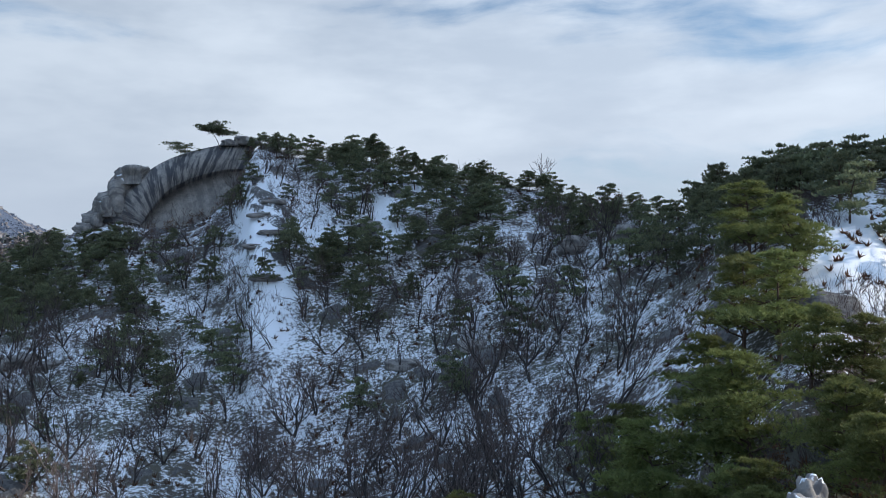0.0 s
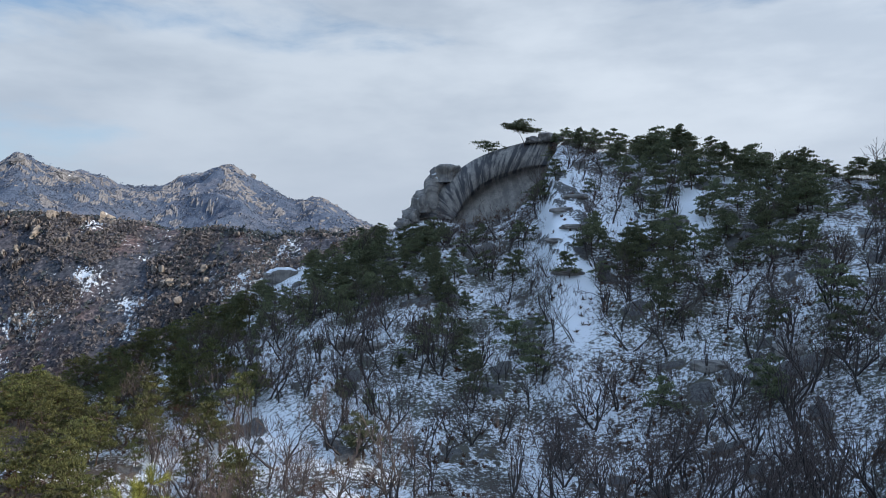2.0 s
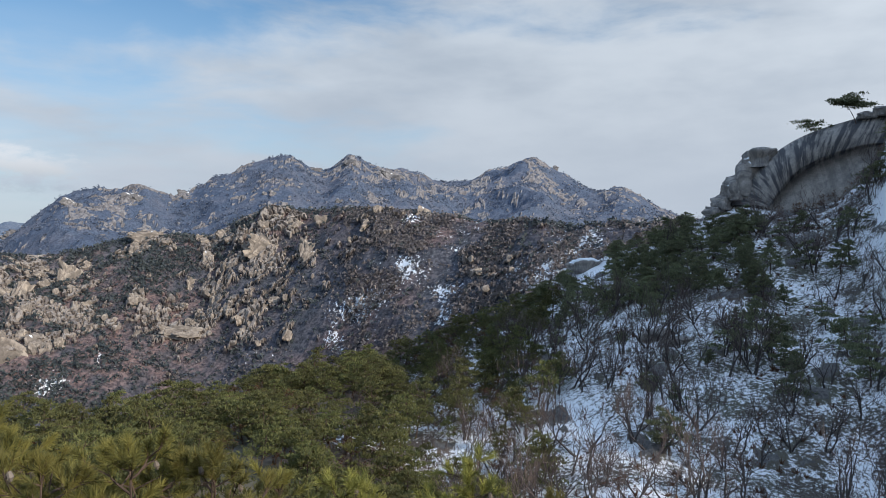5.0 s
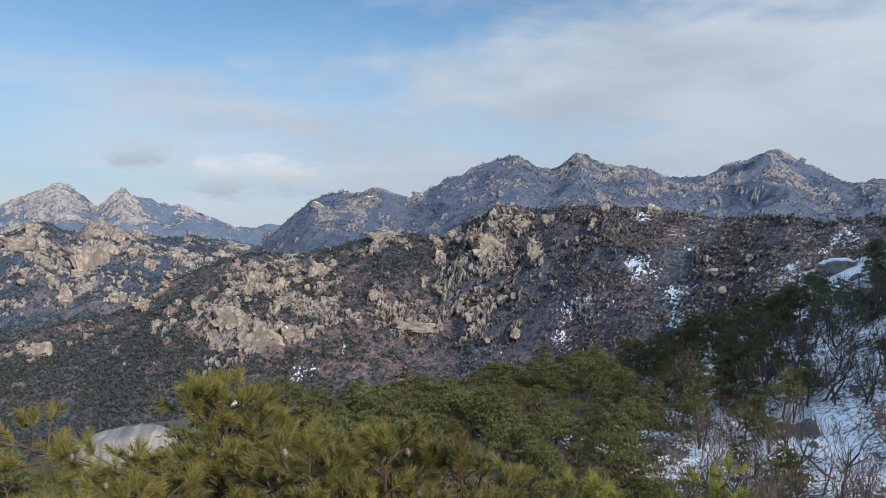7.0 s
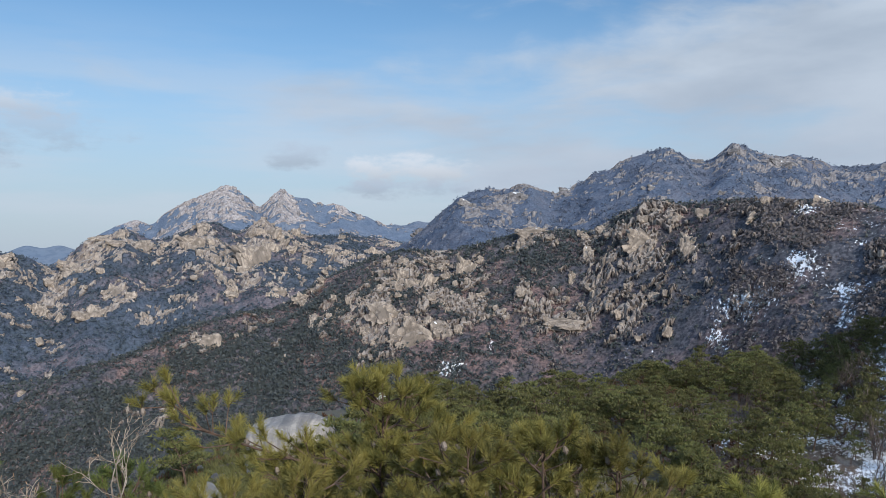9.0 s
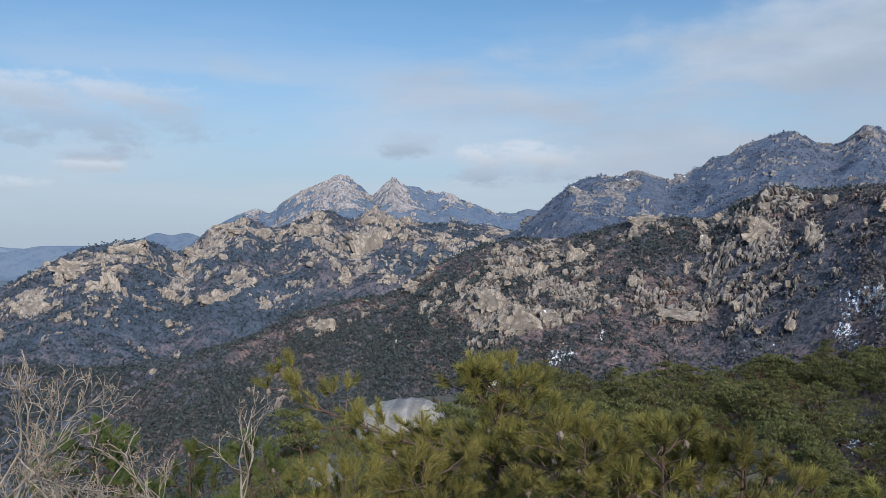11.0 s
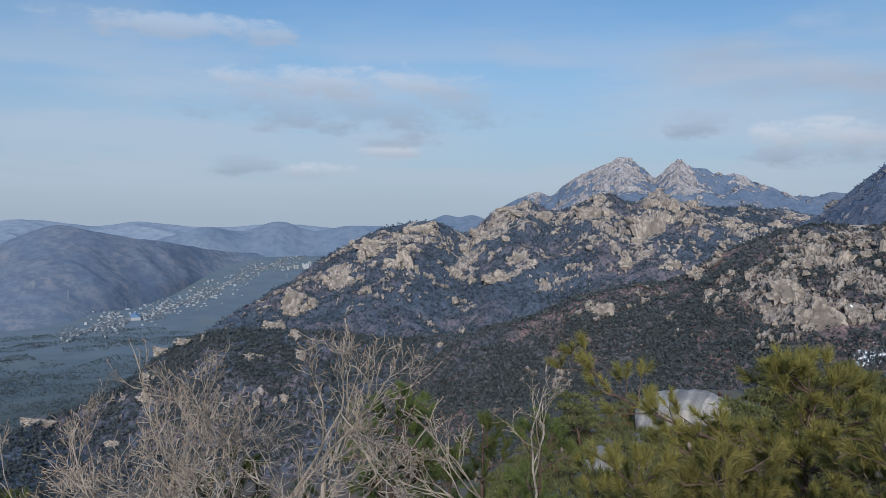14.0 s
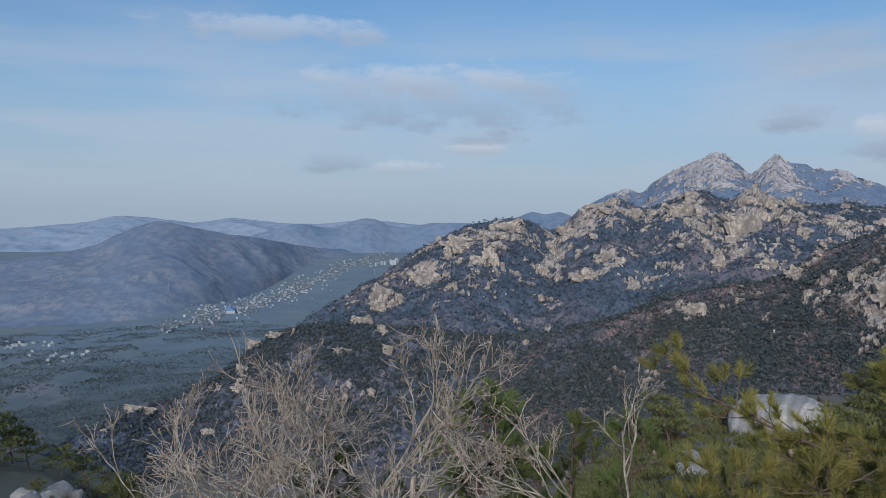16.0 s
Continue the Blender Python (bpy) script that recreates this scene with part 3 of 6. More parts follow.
def crag_mesh(seed, detail):
    """A block of weathered granite: rounded slabs parted by upright joints, snow on its ledges."""
    bm = bmesh.new()
    bmesh.ops.create_icosphere(bm, subdivisions=detail, radius=1.0)
    v = np.array([q.co for q in bm.verts])
    faces = np.array([[q.index for q in f.verts] for f in bm.faces])
    bm.free()
    box = np.sign(v) * np.abs(v) ** 0.60
    val, gap = cells(v[:, 0] * 2.1 + seed, v[:, 1] * 2.1, v[:, 2] * 1.0, seed)
    fine, gap2 = cells(v[:, 0] * 4.2 + seed, v[:, 1] * 4.2, v[:, 2] * 2.6, seed + 7)
    n = fbm(v[:, 0] * 1.2 + seed, v[:, 1] * 1.2, v[:, 2] * 1.2, 3, seed)
    k = 0.92 + 0.50 * (val - 0.5) + 0.26 * (fine - 0.5) + 0.7 * (n - 0.5) - 0.14 * (gap < 0.10) - 0.05 * (gap2 < 0.10)
    p = box * k[:, None]
    snow = 0.9 * step(v[:, 2], 0.2, 0.7) * (fbm(v[:, 0] * 3, v[:, 1] * 3, v[:, 2] * 3, 2, seed + 3) - 0.35) + 0.25 * (gap2 < 0.10)
    return [p, faces, {"snow": snow, "joint": np.maximum((gap < 0.12) * 1.0, 0.6 * (gap2 < 0.10))}]


GREAT_CRAGS = [crag_mesh(540 + k, 4) for k in range(6)]
CRAGS = [crag_mesh(500 + k, 3) for k in range(6)]
CHIPS = [crag_mesh(520 + k, 2) for k in range(6)]


def crags(owner, field, mat, count, size, seed, named, snow=0.0, thin=0.0):
    """Outcrops standing out of a mountain side. named: azimuth, elevation, width and height in metres of the great ones."""
    ob, x, y, z, rock, down, A = field
    rng = np.random.default_rng(seed)
    kinds = [[mesh_of("outcrop", p, f, mat, {"snow": at["snow"] + snow, "joint": at["joint"]}, True) for p, f, at in group] for group in (CHIPS, CRAGS, GREAT_CRAGS)]

    def stand(i, w, d, h, fine):
        at = Vector((float(x.flat[i]), float(y.flat[i]), float(z.flat[i]) - 0.05 * h))
        rock_ob = part("outcrop", kinds[fine][int(rng.integers(6))], owner)
        rock_ob.matrix_world = Matrix.LocRotScale(at, Euler((float(rng.normal(-0.6, 0.12)), float(rng.normal(0.08, 0.20)), radians(float(A.flat[i])) + float(rng.normal(0, 0.25)))), (w / 2, d / 2, h / 2))
    el = np.degrees(np.arctan2(z, np.hypot(x, y)))
    for a, e, w, h in named:
        i = int(np.argmin((A - a) ** 2 + (el - e) ** 2 + 9.0 * (down <= 0)))
        for k in range(3):
            j = i if k == 0 else int(np.argmin((A - a - rng.normal(0, 0.35) * w / 22) ** 2 + (el - e - rng.normal(0, 0.25) * h / 22) ** 2 + 9.0 * (down <= 0)))
            q = (1.0, 0.62, 0.5)[k]
            stand(j, w * q, min(w, h) * q * 0.32, h * q * 1.1, 1 if k else 2)
    r = np.hypot(x, y)
    wt = (rock > 0.5) * np.abs(np.gradient(r, axis=0)) * r * (down > 0.04) * (1 - thin * step(A, 75, 82))
    for i in rng.choice(x.size, count, p=(wt / wt.sum()).ravel()):
        q = size * float(np.clip(rng.lognormal(0, 0.45), 0.4, 2.4))
        stand(int(i), q * float(rng.uniform(0.6, 1.2)), q * 0.42, q * float(rng.uniform(0.7, 1.6)), int(q > size * 1.3))


def forest(owner, field, count, height, mat, seed, keep, layers=2):
    """Tree crowns scattered over a mountain side, one joined part."""
    ob, x, y, z, rock, down, A = field
    rng = np.random.default_rng(seed)
    rows, cols = x.shape
    w = (1 - rock) ** 2 * keep(x, y, z, down, A)
    r = np.hypot(x, y)
    w = w * np.abs(np.gradient(r, axis=0)) * r
    w[:10] = 0
    pick = rng.choice(rows * cols, count, p=(w / w.sum()).ravel())
    gx = x.ravel()[pick] + rng.normal(0, height * 0.15, count)
    gy = y.ravel()[pick] + rng.normal(0, height * 0.15, count)
    gz = z.ravel()[pick]
    h = height * rng.uniform(0.4, 1.45, count)
    # each crown: a rounded clump of overlapping sprays
    blades = 4 + layers
    d = rng.normal(0, 0.8, (count, blades, 3)) + np.array([0, 0, 0.55])
    d /= np.linalg.norm(d, axis=2, keepdims=True)
    side = np.cross(d, rng.normal(0, 1, (count, blades, 3)))
    side /= np.linalg.norm(side, axis=2, keepdims=True) + 1e-9
    foot = np.stack([gx, gy, gz + 0.25 * h], -1)[:, None, :] + rng.normal(0, 0.24, (count, blades, 3)) * h[:, None, None] * np.array([1, 1, 0.7])
    wide = (h * 0.36)[:, None, None] * rng.uniform(0.6, 1.2, (count, blades, 1))
    v = np.stack([foot - side * wide + d * wide * 0.3, foot + side * wide + d * wide * 0.3, foot + d * h[:, None, None] * 0.5], 2).reshape(-1, 3)
    f = np.arange(len(v)).reshape(-1, 3)
    me = mesh_of("forest", v, f, mat)
    tagged(part("forest", me, owner, "wood of small tree crowns"), kind="stuff")


def everywhere(x, y, z, down, A):
    return 0.06 + step(fbm(x / 45, y / 45, z / 45, 4, 77, 0.6), 0.46, 0.56)


MID_CREST = [(20, 360, 1.2), (27, 420, 1.7), (33, 450, 1.6), (37, 480, 2.0), (39, 500, 1.8), (43, 540, 2.2), (46, 560, 2.5), (49, 590, 2.75), (53, 630, 2.7), (55.5, 650, 2.65),
             (57.8, 665, 1.75), (59, 675, 1.0), (61, 690, 0.8), (63.5, 700, 0.9), (66.4, 705, 0.2), (70, 710, -0.5), (73, 705, -0.5), (75, 700, -1.1), (77, 695, -1.9),
             (79.2, 690, -3.0), (81, 680, -4.2), (84.6, 670, -4.9), (88.4, 650, -5.8), (90.5, 640, -6.9), (95, 640, -8.2), (99, 650, -10.5), (105, 660, -15)]
MID_FOOT = [(20, 290, -50), (33, 330, -62), (45, 400, -80), (60, 480, -100), (75, 500, -115), (86, 490, -168), (95, 480, -208), (105, 500, -265)]
MID_ROCKS = [(63.7, 0.8, 1.66, 0.78), (58.3, 0.8, 0.97, 0.80), (55.6, -0.2, 1.58, 1.41), (54.6, 2.1, 2.78, 0.40), (59.6, -0.6, 0.38, 1.11), (59.1, -3.5, 0.31,
    0.87), (60.7, -5.3, 1.71, 0.39), (52.6, -0.4, 0.72, 1.13), (68.0, -1.8, 1.39, 1.51), (72.2, -2.7, 1.47, 1.46), (70.2, -4.6, 2.02, 1.11), (70.2, -1.1,
    1.01, 0.56), (79.3, -3.6, 1.22, 1.02), (78.1, -5.2, 0.82, 1.63), (74.6, -6.0, 2.85, 1.63), (87.4, -7.0, 1.78, 0.72), (81.6, -7.6, 0.32, 0.49), (67.4,
    -5.4, 1.58, 1.20), (54.0, 1.6, 1.03, 0.45)]
MID_SNOW = [(42.0, -0.3, 0.65, 0.24), (45.8, -1.7, 1.02, 0.49), (42.9, -3.0, 1.02, 0.61), (56.6, -5.5, 0.79, 1.00), (51.0, -5.8, 1.01, 1.01), (54.6, -0.6, 1.59,
    0.40), (63.5, -5.6, 0.74, 0.78), (32.9, 0.2, 2.33, 0.99), (48.2, -4.2, 2.03, 1.22), (78.1, -5.4, 0.49, 1.22), (68.6, -8.8, 0.79, 0.60), (69.3, -9.5, 1.2, 0.9), (66.5, -7.5, 0.8, 0.8), (36, -2.0, 3.0, 1.2)]
mid = mountain("rocky_ridge", "rocky granite ridge with brown scrub, dark pines and snow patches", MID_CREST, MID_FOOT, mat_mid, 0.088, 160, 120, 15,
               MID_ROCKS, 0.01, 0.235, 1.0, 5, MID_SNOW, 0.8, 0.27)
LOW_CREST = [(74, 540, -17), (82, 590, -12.5), (88, 660, -9.3), (92, 720, -8.4), (97, 760, -8.6), (101, 800, -8.9), (105, 830, -8.4), (108.6, 850, -8.1), (112, 860, -8.0), (115, 860, -8.4), (117, 850, -9.3), (120, 820, -11.4), (125, 740, -13.2), (131, 660, -15.3), (140, 600, -18.5)]
LOW_FOOT = [(74, 450, -180), (86, 470, -180), (100, 540, -220), (120, 560, -240), (140, 450, -240)]
LOW_ROCKS = [(115.5, -8.8, 1.07, 0.47), (107.8, -10.0, 0.40, 0.81), (116.7, -8.5, 0.53, 0.28), (112.6, -9.5, 0.78, 0.40), (122.1, -12.8, 0.71, 0.30), (127.0,
    -14.3, 0.33, 0.22), (124.9, -12.8, 0.68, 0.30), (110.2, -9.0, 1.19, 0.32), (106.2, -11.1, 0.40, 0.24), (120.3, -12.0, 0.55, 0.31), (93.1, -11.8, 0.48,
    0.40)]
low = mountain("wooded_spur", "dark pine-wooded spur with pale rock outcrops", LOW_CREST, LOW_FOOT, mat_ridge, 0.12, 105, 160, 13,
               LOW_ROCKS, -0.20, -0.3, 1.1, 15, (), 0.8)
FAR_CREST = [(18, 1900, 1.0), (27.4, 1900, 2.4), (28.7, 1900, 3.2), (30.2, 1900, 4.0), (32.1, 1900, 3.95), (34.4, 1900, 4.9), (36.3, 1900, 6.3), (38.5, 1900, 5.75), (40.5, 1880, 4.95), (43.7, 1800, 4.8),
             (45.8, 1700, 5.6), (47.8, 1650, 5.75), (49.6, 1600, 6.55), (51.5, 1600, 5.5), (54, 1600, 6.2), (56.7, 1580, 5.3), (59, 1560, 4.6), (61.9, 1520, 3.2), (63.5, 1500, 3.8), (65.3, 1500, 3.85),
             (67.4, 1500, 3.7), (69.3, 1500, 2.7), (71.3, 1480, 1.1), (73, 1460, -0.2), (76, 1440, -2.0), (80, 1400, -5)]
FAR_FOOT = [(18, 1250, -10), (40, 1250, -20), (50, 1100, -40), (70, 1050, -70), (80, 1000, -140)]
FAR_ROCKS = [(46.7, 5.4, 1.59, 0.91), (50.3, 6.1, 0.81, 0.54), (44.7, 3.4, 1.54, 0.60), (54.1, 4.0, 0.61, 0.32), (65.2, 2.9, 1.63, 0.57), (64.0, 3.7, 1.82, 0.49),
    (59.6, 4.3, 0.80, 0.40), (40.4, 4.4, 0.80, 0.72), (67.8, 1.6, 0.99, 0.56), (64.0, 3.3, 1.54, 0.36), (60.6, 3.3, 0.75, 0.39), (66.6, 0.6, 1.18, 0.40),
    (29.5, 3.8, 0.75, 0.59), (36.1, 5.9, 0.99, 0.48)]
far = mountain("far_mountain", "granite mountain chain with woods and snow streaks, tinted blue as haze", FAR_CREST, FAR_FOOT, mat_far, 0.11, 100, 300, 40,
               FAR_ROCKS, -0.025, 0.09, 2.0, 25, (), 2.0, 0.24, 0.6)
RIDGE_CREST = [(64, 1650, 0.0), (70, 1650, 0.2), (72.2, 1650, 0.0), (73.8, 1650, 0.4), (76.2, 1650, 0.6), (78.7, 1640, 0.65), (81.1, 1600, 1.0), (82.6, 1580, 1.6), (84.3, 1600, 1.05), (86.3, 1600, 1.45), (87.5, 1600, 1.05), (89.9, 1600, 0.5),
               (91.8, 1600, 1.25), (93, 1590, 0.5), (94.8, 1560, -0.5), (95.6, 1540, -1.2), (97.6, 1500, -0.6), (99.2, 1480, -0.35), (100.5, 1470, -0.55), (102.5, 1450, -1.05), (104.5, 1420, -2.05), (106.6, 1380, -3.3), (108.6, 1340, -4.7),
               (110.2, 1300, -5.7), (112.6, 1240, -6.9), (115.7, 1180, -9.0), (120.3, 1100, -12.2)]
RIDGE_FOOT = [(64, 1050, -120), (85, 1080, -150), (95, 1080, -165), (105, 1000, -190), (120.3, 980, -310)]
RIDGE_ROCKS = [(83.5, -0.9, 1.13, 1.05), (83.5, -2.7, 1.05, 0.73), (81.5, 1.0, 1.30, 0.65), (87.3, 0.1, 1.11, 1.21), (81.9, -3.1, 0.65, 0.65), (79.7, -0.7, 1.02,
    0.57), (85.2, -2.7, 0.36, 0.36), (94.9, -1.5, 1.56, 1.01), (93.5, -0.6, 1.13, 0.86), (91.4, 1.0, 1.15, 0.55), (89.5, 0.1, 1.56, 0.56), (92.2, -3.0,
    0.69, 0.87), (96.1, -3.9, 0.73, 0.85), (94.3, -4.5, 0.26, 0.43), (90.3, -4.8, 0.27, 0.36), (103.5, -2.8, 1.32, 0.37), (101.5, -2.0, 1.37, 0.56),
    (99.2, -1.1, 1.76, 0.46), (102.7, -3.6, 0.67, 0.33), (100.1, -4.1, 0.49, 0.90), (105.3, -4.4, 1.28, 0.36), (99.3, -5.3, 0.56, 0.34), (102.9, -6.0,
    0.74, 0.44), (104.7, -7.4, 0.39, 0.33)]
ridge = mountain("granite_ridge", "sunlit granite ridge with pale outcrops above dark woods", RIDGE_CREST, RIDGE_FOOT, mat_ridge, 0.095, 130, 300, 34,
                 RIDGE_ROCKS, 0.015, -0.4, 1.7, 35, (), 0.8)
PEAK_CREST = [(66, 2500, 0.5), (71.9, 2500, 1.3), (73, 2500, 1.2), (75.8, 2500, 1.95), (77, 2500, 2.7), (78.6, 2500, 2.5), (79.5, 2500, 3.1), (80.7, 2500, 3.3), (81.3, 2500, 3.85), (81.9, 2500, 3.3), (82.7, 2500, 2.6), (83.5, 2500, 3.2),
              (84.2, 2500, 3.75), (84.95, 2500, 4.2), (85.8, 2500, 3.75), (87.5, 2500, 3.05), (88.8, 2500, 2.3), (89.9, 2480, 1.5), (91, 2450, 1.7), (92.2, 2420, 1.3), (95, 2400, -0.5), (99, 2400, -3)]
PEAK_FOOT = [(66, 1950, -30), (85, 2000, -20), (99, 2000, -120)]
PEAK_ROCKS = [(85.1, 2.7, 2.20, 1.5), (80.9, 1.9, 1.3, 1.0), (91.2, 1.6, 0.92, 0.36), (87.9, 2.6, 0.95, 0.40), (78.0, 2.5, 1.63, 0.37), (79.8, 0.8, 0.37, 0.33),
    (81.1, 3.2, 1.22, 0.49), (77.0, 2.5, 0.65, 0.29)]
peak = mountain("granite_peaks", "pale bare granite peaks above woods tinted blue as haze", PEAK_CREST, PEAK_FOOT, mat_peak, 0.11, 100, 400, 45,
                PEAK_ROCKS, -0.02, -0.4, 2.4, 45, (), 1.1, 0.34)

def sized(rows, r):
    """Widths and heights seen at the distance r, in metres."""
    return [(a, e, w * r / 1405, h * r / 1405) for a, e, w, h in rows]


MID_CRAGS = [(52.6, -0.3, 32, 42), (59.4, -0.7, 20, 36), (58.4, 0.8, 22, 30), (55.7, -0.1, 60, 36), (53.2, 1.6, 20, 18), (63.4, 0.7, 60, 24), (68.1, -2.1, 40, 60), (72.6, -2.5, 35, 40), (71.0, -3.1, 30, 60),
             (79.8, -3.9, 36, 24), (77.4, -4.9, 14, 30), (79.0, -5.7, 26, 44), (60.6, -2.5, 16, 26), (59.1, -3.5, 14, 30), (61.2, -5.7, 70, 20), (71.8, -6.8, 70, 46), (86.3, -6.7, 50, 36), (74.2, -4.9, 50, 40),
             (69.9, -6.2, 40, 40), (64.0, -3.7, 30, 30), (44.2, 2.4, 36, 26), (81.1, -8.0, 12, 18)]
RIDGE_CRAGS = [(83.1, -1.0, 55, 60), (82.0, 0.7, 40, 30), (87.3, 0.0, 40, 36), (86.5, 1.1, 30, 24), (94.6, -1.8, 40, 26), (92.2, -3.2, 30, 24), (90.5, 0.0, 30, 20), (100.3, -3.7, 28, 60), (108.0, -6.2, 50, 36),
               (105.1, -4.8, 40, 30), (81.6, -3.4, 24, 20), (93.0, 0.4, 50, 20), (99.3, -1.2, 60, 26), (102.4, -2.3, 60, 24), (96.8, -4.2, 24, 20), (79.4, -1.2, 24, 20), (84.8, -2.8, 16, 24), (101.3, -3.5, 30, 24)]
FAR_CRAGS = [(46.5, 5.1, 80, 36), (64.3, 3.3, 60, 24), (61.0, 3.6, 44, 22), (55.0, 3.8, 30, 20), (49.7, 6.1, 36, 20), (68.2, 2.9, 40, 20), (71.4, 0.9, 40, 20), (52.2, 5.5, 40, 20)]
LOW_CRAGS = [(107.8, -9.9, 20, 24), (115.6, -8.7, 40, 14), (124.9, -12.6, 50, 14), (126.7, -14.3, 24, 12), (120.4, -15.1, 24, 14), (117.0, -9.3, 50, 16), (111.1, -9.9, 40, 16), (97.8, -9.3, 14, 14), (94.5, -10.2, 16, 24), (118.2, -12.3, 30, 14)]
crags(mid[0], mid, mat_mid_crag, 225, 3.9, 601, sized(MID_CRAGS, 640), -0.12, 0.8)
crags(ridge[0], ridge, mat_ridge_crag, 230, 10.5, 602, sized(RIDGE_CRAGS, 1500), -0.5)
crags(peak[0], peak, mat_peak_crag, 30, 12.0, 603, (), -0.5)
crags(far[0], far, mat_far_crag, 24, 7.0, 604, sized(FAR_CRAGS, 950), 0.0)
crags(low[0], low, mat_ridge_crag, 40, 4.0, 605, sized(LOW_CRAGS, 780), -0.5)
forest(mid[0], mid, 36000, 3.0, mat_far_crown, 1, lambda x, y, z, d, A: (0.25 + everywhere(x, y, z, d, A)) * (0.15 + 0.85 * step(A, 50, 60)) + 0.8 * (d < 0.05) + 2.6 * step(A, 70, 80) * step(d, 0.12, 0.4) * (0.35 + everywhere(x * 1.7, y * 1.7, z, d, A)))
# leafless grey crowns; the other woods are conifers
forest(mid[0], mid, 15000, 2.6, mat_bare_wood, 8, lambda x, y, z, d, A: (0.1 + (A < 50)) * (0.1 + step(fbm(x / 30, y / 30, z / 30, 3, 78), 0.42, 0.55)), 1)
forest(low[0], low, 27000, 3.7, mat_far_crown, 2, lambda x, y, z, d, A: 0.8 + everywhere(x, y, z, d, A))
# the next two woods take crown colours with haze painted in
forest(far[0], far, 11000, 4.2, mat_haze_crown, 3, lambda x, y, z, d, A: everywhere(x, y, z, d, A) * (d > 0.03), 1)
forest(ridge[0], ridge, 20000, 4.8, mat_ridge_haze_crown, 4, lambda x, y, z, d, A: 0.5 + everywhere(x, y, z, d, A), 1)


def far_hill(name, label, crest, foot, mat, seed, rough):
    """A hill on the horizon: a plain wooded swell."""
    lo, hi = crest[0][0], crest[-1][0]
    az = np.arange(lo, hi, 0.2)
    t = np.concatenate([[-1, -0.5, -0.2], np.linspace(0, 1, 60)])
    A, Tt = np.meshgrid(az, t)
    rc, zc = curve(A, crest, 1), curve(A, crest, 1) * np.tan(np.radians(curve(A, crest, 2)))
    down = np.clip(Tt, 0, 1)
    foot_r, foot_z = curve(A, foot, 1), curve(A, foot, 2)
    r = rc + (foot_r - rc) * down - np.minimum(Tt, 0) * 250
    x, y = polar(A, r)
    z = zc + (foot_z - zc) * (0.75 * down + 0.25 * down ** 2) + np.minimum(Tt, 0) * 160
    z = z + rough * (ridged(x / 420, y / 420, z / 900, 4, seed) - 0.6) * (0.25 + 0.75 * step(down, 0, 0.25)) * (1 - step(down, 0.75, 1.0)) + rough * 0.10 * (fbm(x / 60, y / 60, z * 0, 3, seed + 3) - 0.5)
    me = mesh_of(name, np.stack([x, y, z], -1).reshape(-1, 3), grid_faces(*A.shape), mat, None, True)
    tagged(new(name, me), label, "hill", kind="structure")


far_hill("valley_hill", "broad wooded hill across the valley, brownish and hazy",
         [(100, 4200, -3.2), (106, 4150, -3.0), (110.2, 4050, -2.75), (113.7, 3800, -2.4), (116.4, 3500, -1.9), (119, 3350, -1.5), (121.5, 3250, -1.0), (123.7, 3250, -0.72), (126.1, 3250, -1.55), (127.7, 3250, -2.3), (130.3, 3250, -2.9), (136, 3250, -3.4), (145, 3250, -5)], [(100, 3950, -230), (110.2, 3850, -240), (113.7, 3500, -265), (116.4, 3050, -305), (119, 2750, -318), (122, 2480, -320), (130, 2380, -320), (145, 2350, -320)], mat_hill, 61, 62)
far_hill("distant_range", "mountain range on the horizon, tinted pale blue as haze",
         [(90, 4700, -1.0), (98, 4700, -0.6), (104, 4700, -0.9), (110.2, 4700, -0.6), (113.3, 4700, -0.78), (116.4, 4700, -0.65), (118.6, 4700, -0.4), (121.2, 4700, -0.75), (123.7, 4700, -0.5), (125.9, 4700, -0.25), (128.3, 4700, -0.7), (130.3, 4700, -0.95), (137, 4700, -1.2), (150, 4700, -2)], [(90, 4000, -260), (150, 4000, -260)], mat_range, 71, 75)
far_hill("distant_hill", "wooded hills beyond the valley town, tinted blue as haze",
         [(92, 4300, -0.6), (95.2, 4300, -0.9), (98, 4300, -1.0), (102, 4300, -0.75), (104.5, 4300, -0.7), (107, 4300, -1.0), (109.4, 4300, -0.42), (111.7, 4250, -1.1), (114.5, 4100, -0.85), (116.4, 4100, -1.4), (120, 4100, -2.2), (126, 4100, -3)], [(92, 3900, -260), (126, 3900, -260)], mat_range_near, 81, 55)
far_hill("notch_range", "jagged range in the notch behind the ridge, tinted grey-blue as haze",
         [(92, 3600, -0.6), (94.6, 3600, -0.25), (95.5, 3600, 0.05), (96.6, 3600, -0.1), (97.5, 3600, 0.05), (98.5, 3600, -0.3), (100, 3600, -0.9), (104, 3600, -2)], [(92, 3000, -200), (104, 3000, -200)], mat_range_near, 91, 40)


# ---------------------------------------------------------------- rock
def thing(name, at, label, category, group="", turn=0.0, size=1.0):
    ob = new(name)
    ob.matrix_world = Matrix.LocRotScale(at, Euler((0, 0, turn)), (size, size, size))
    return tagged(ob, label, category, group)


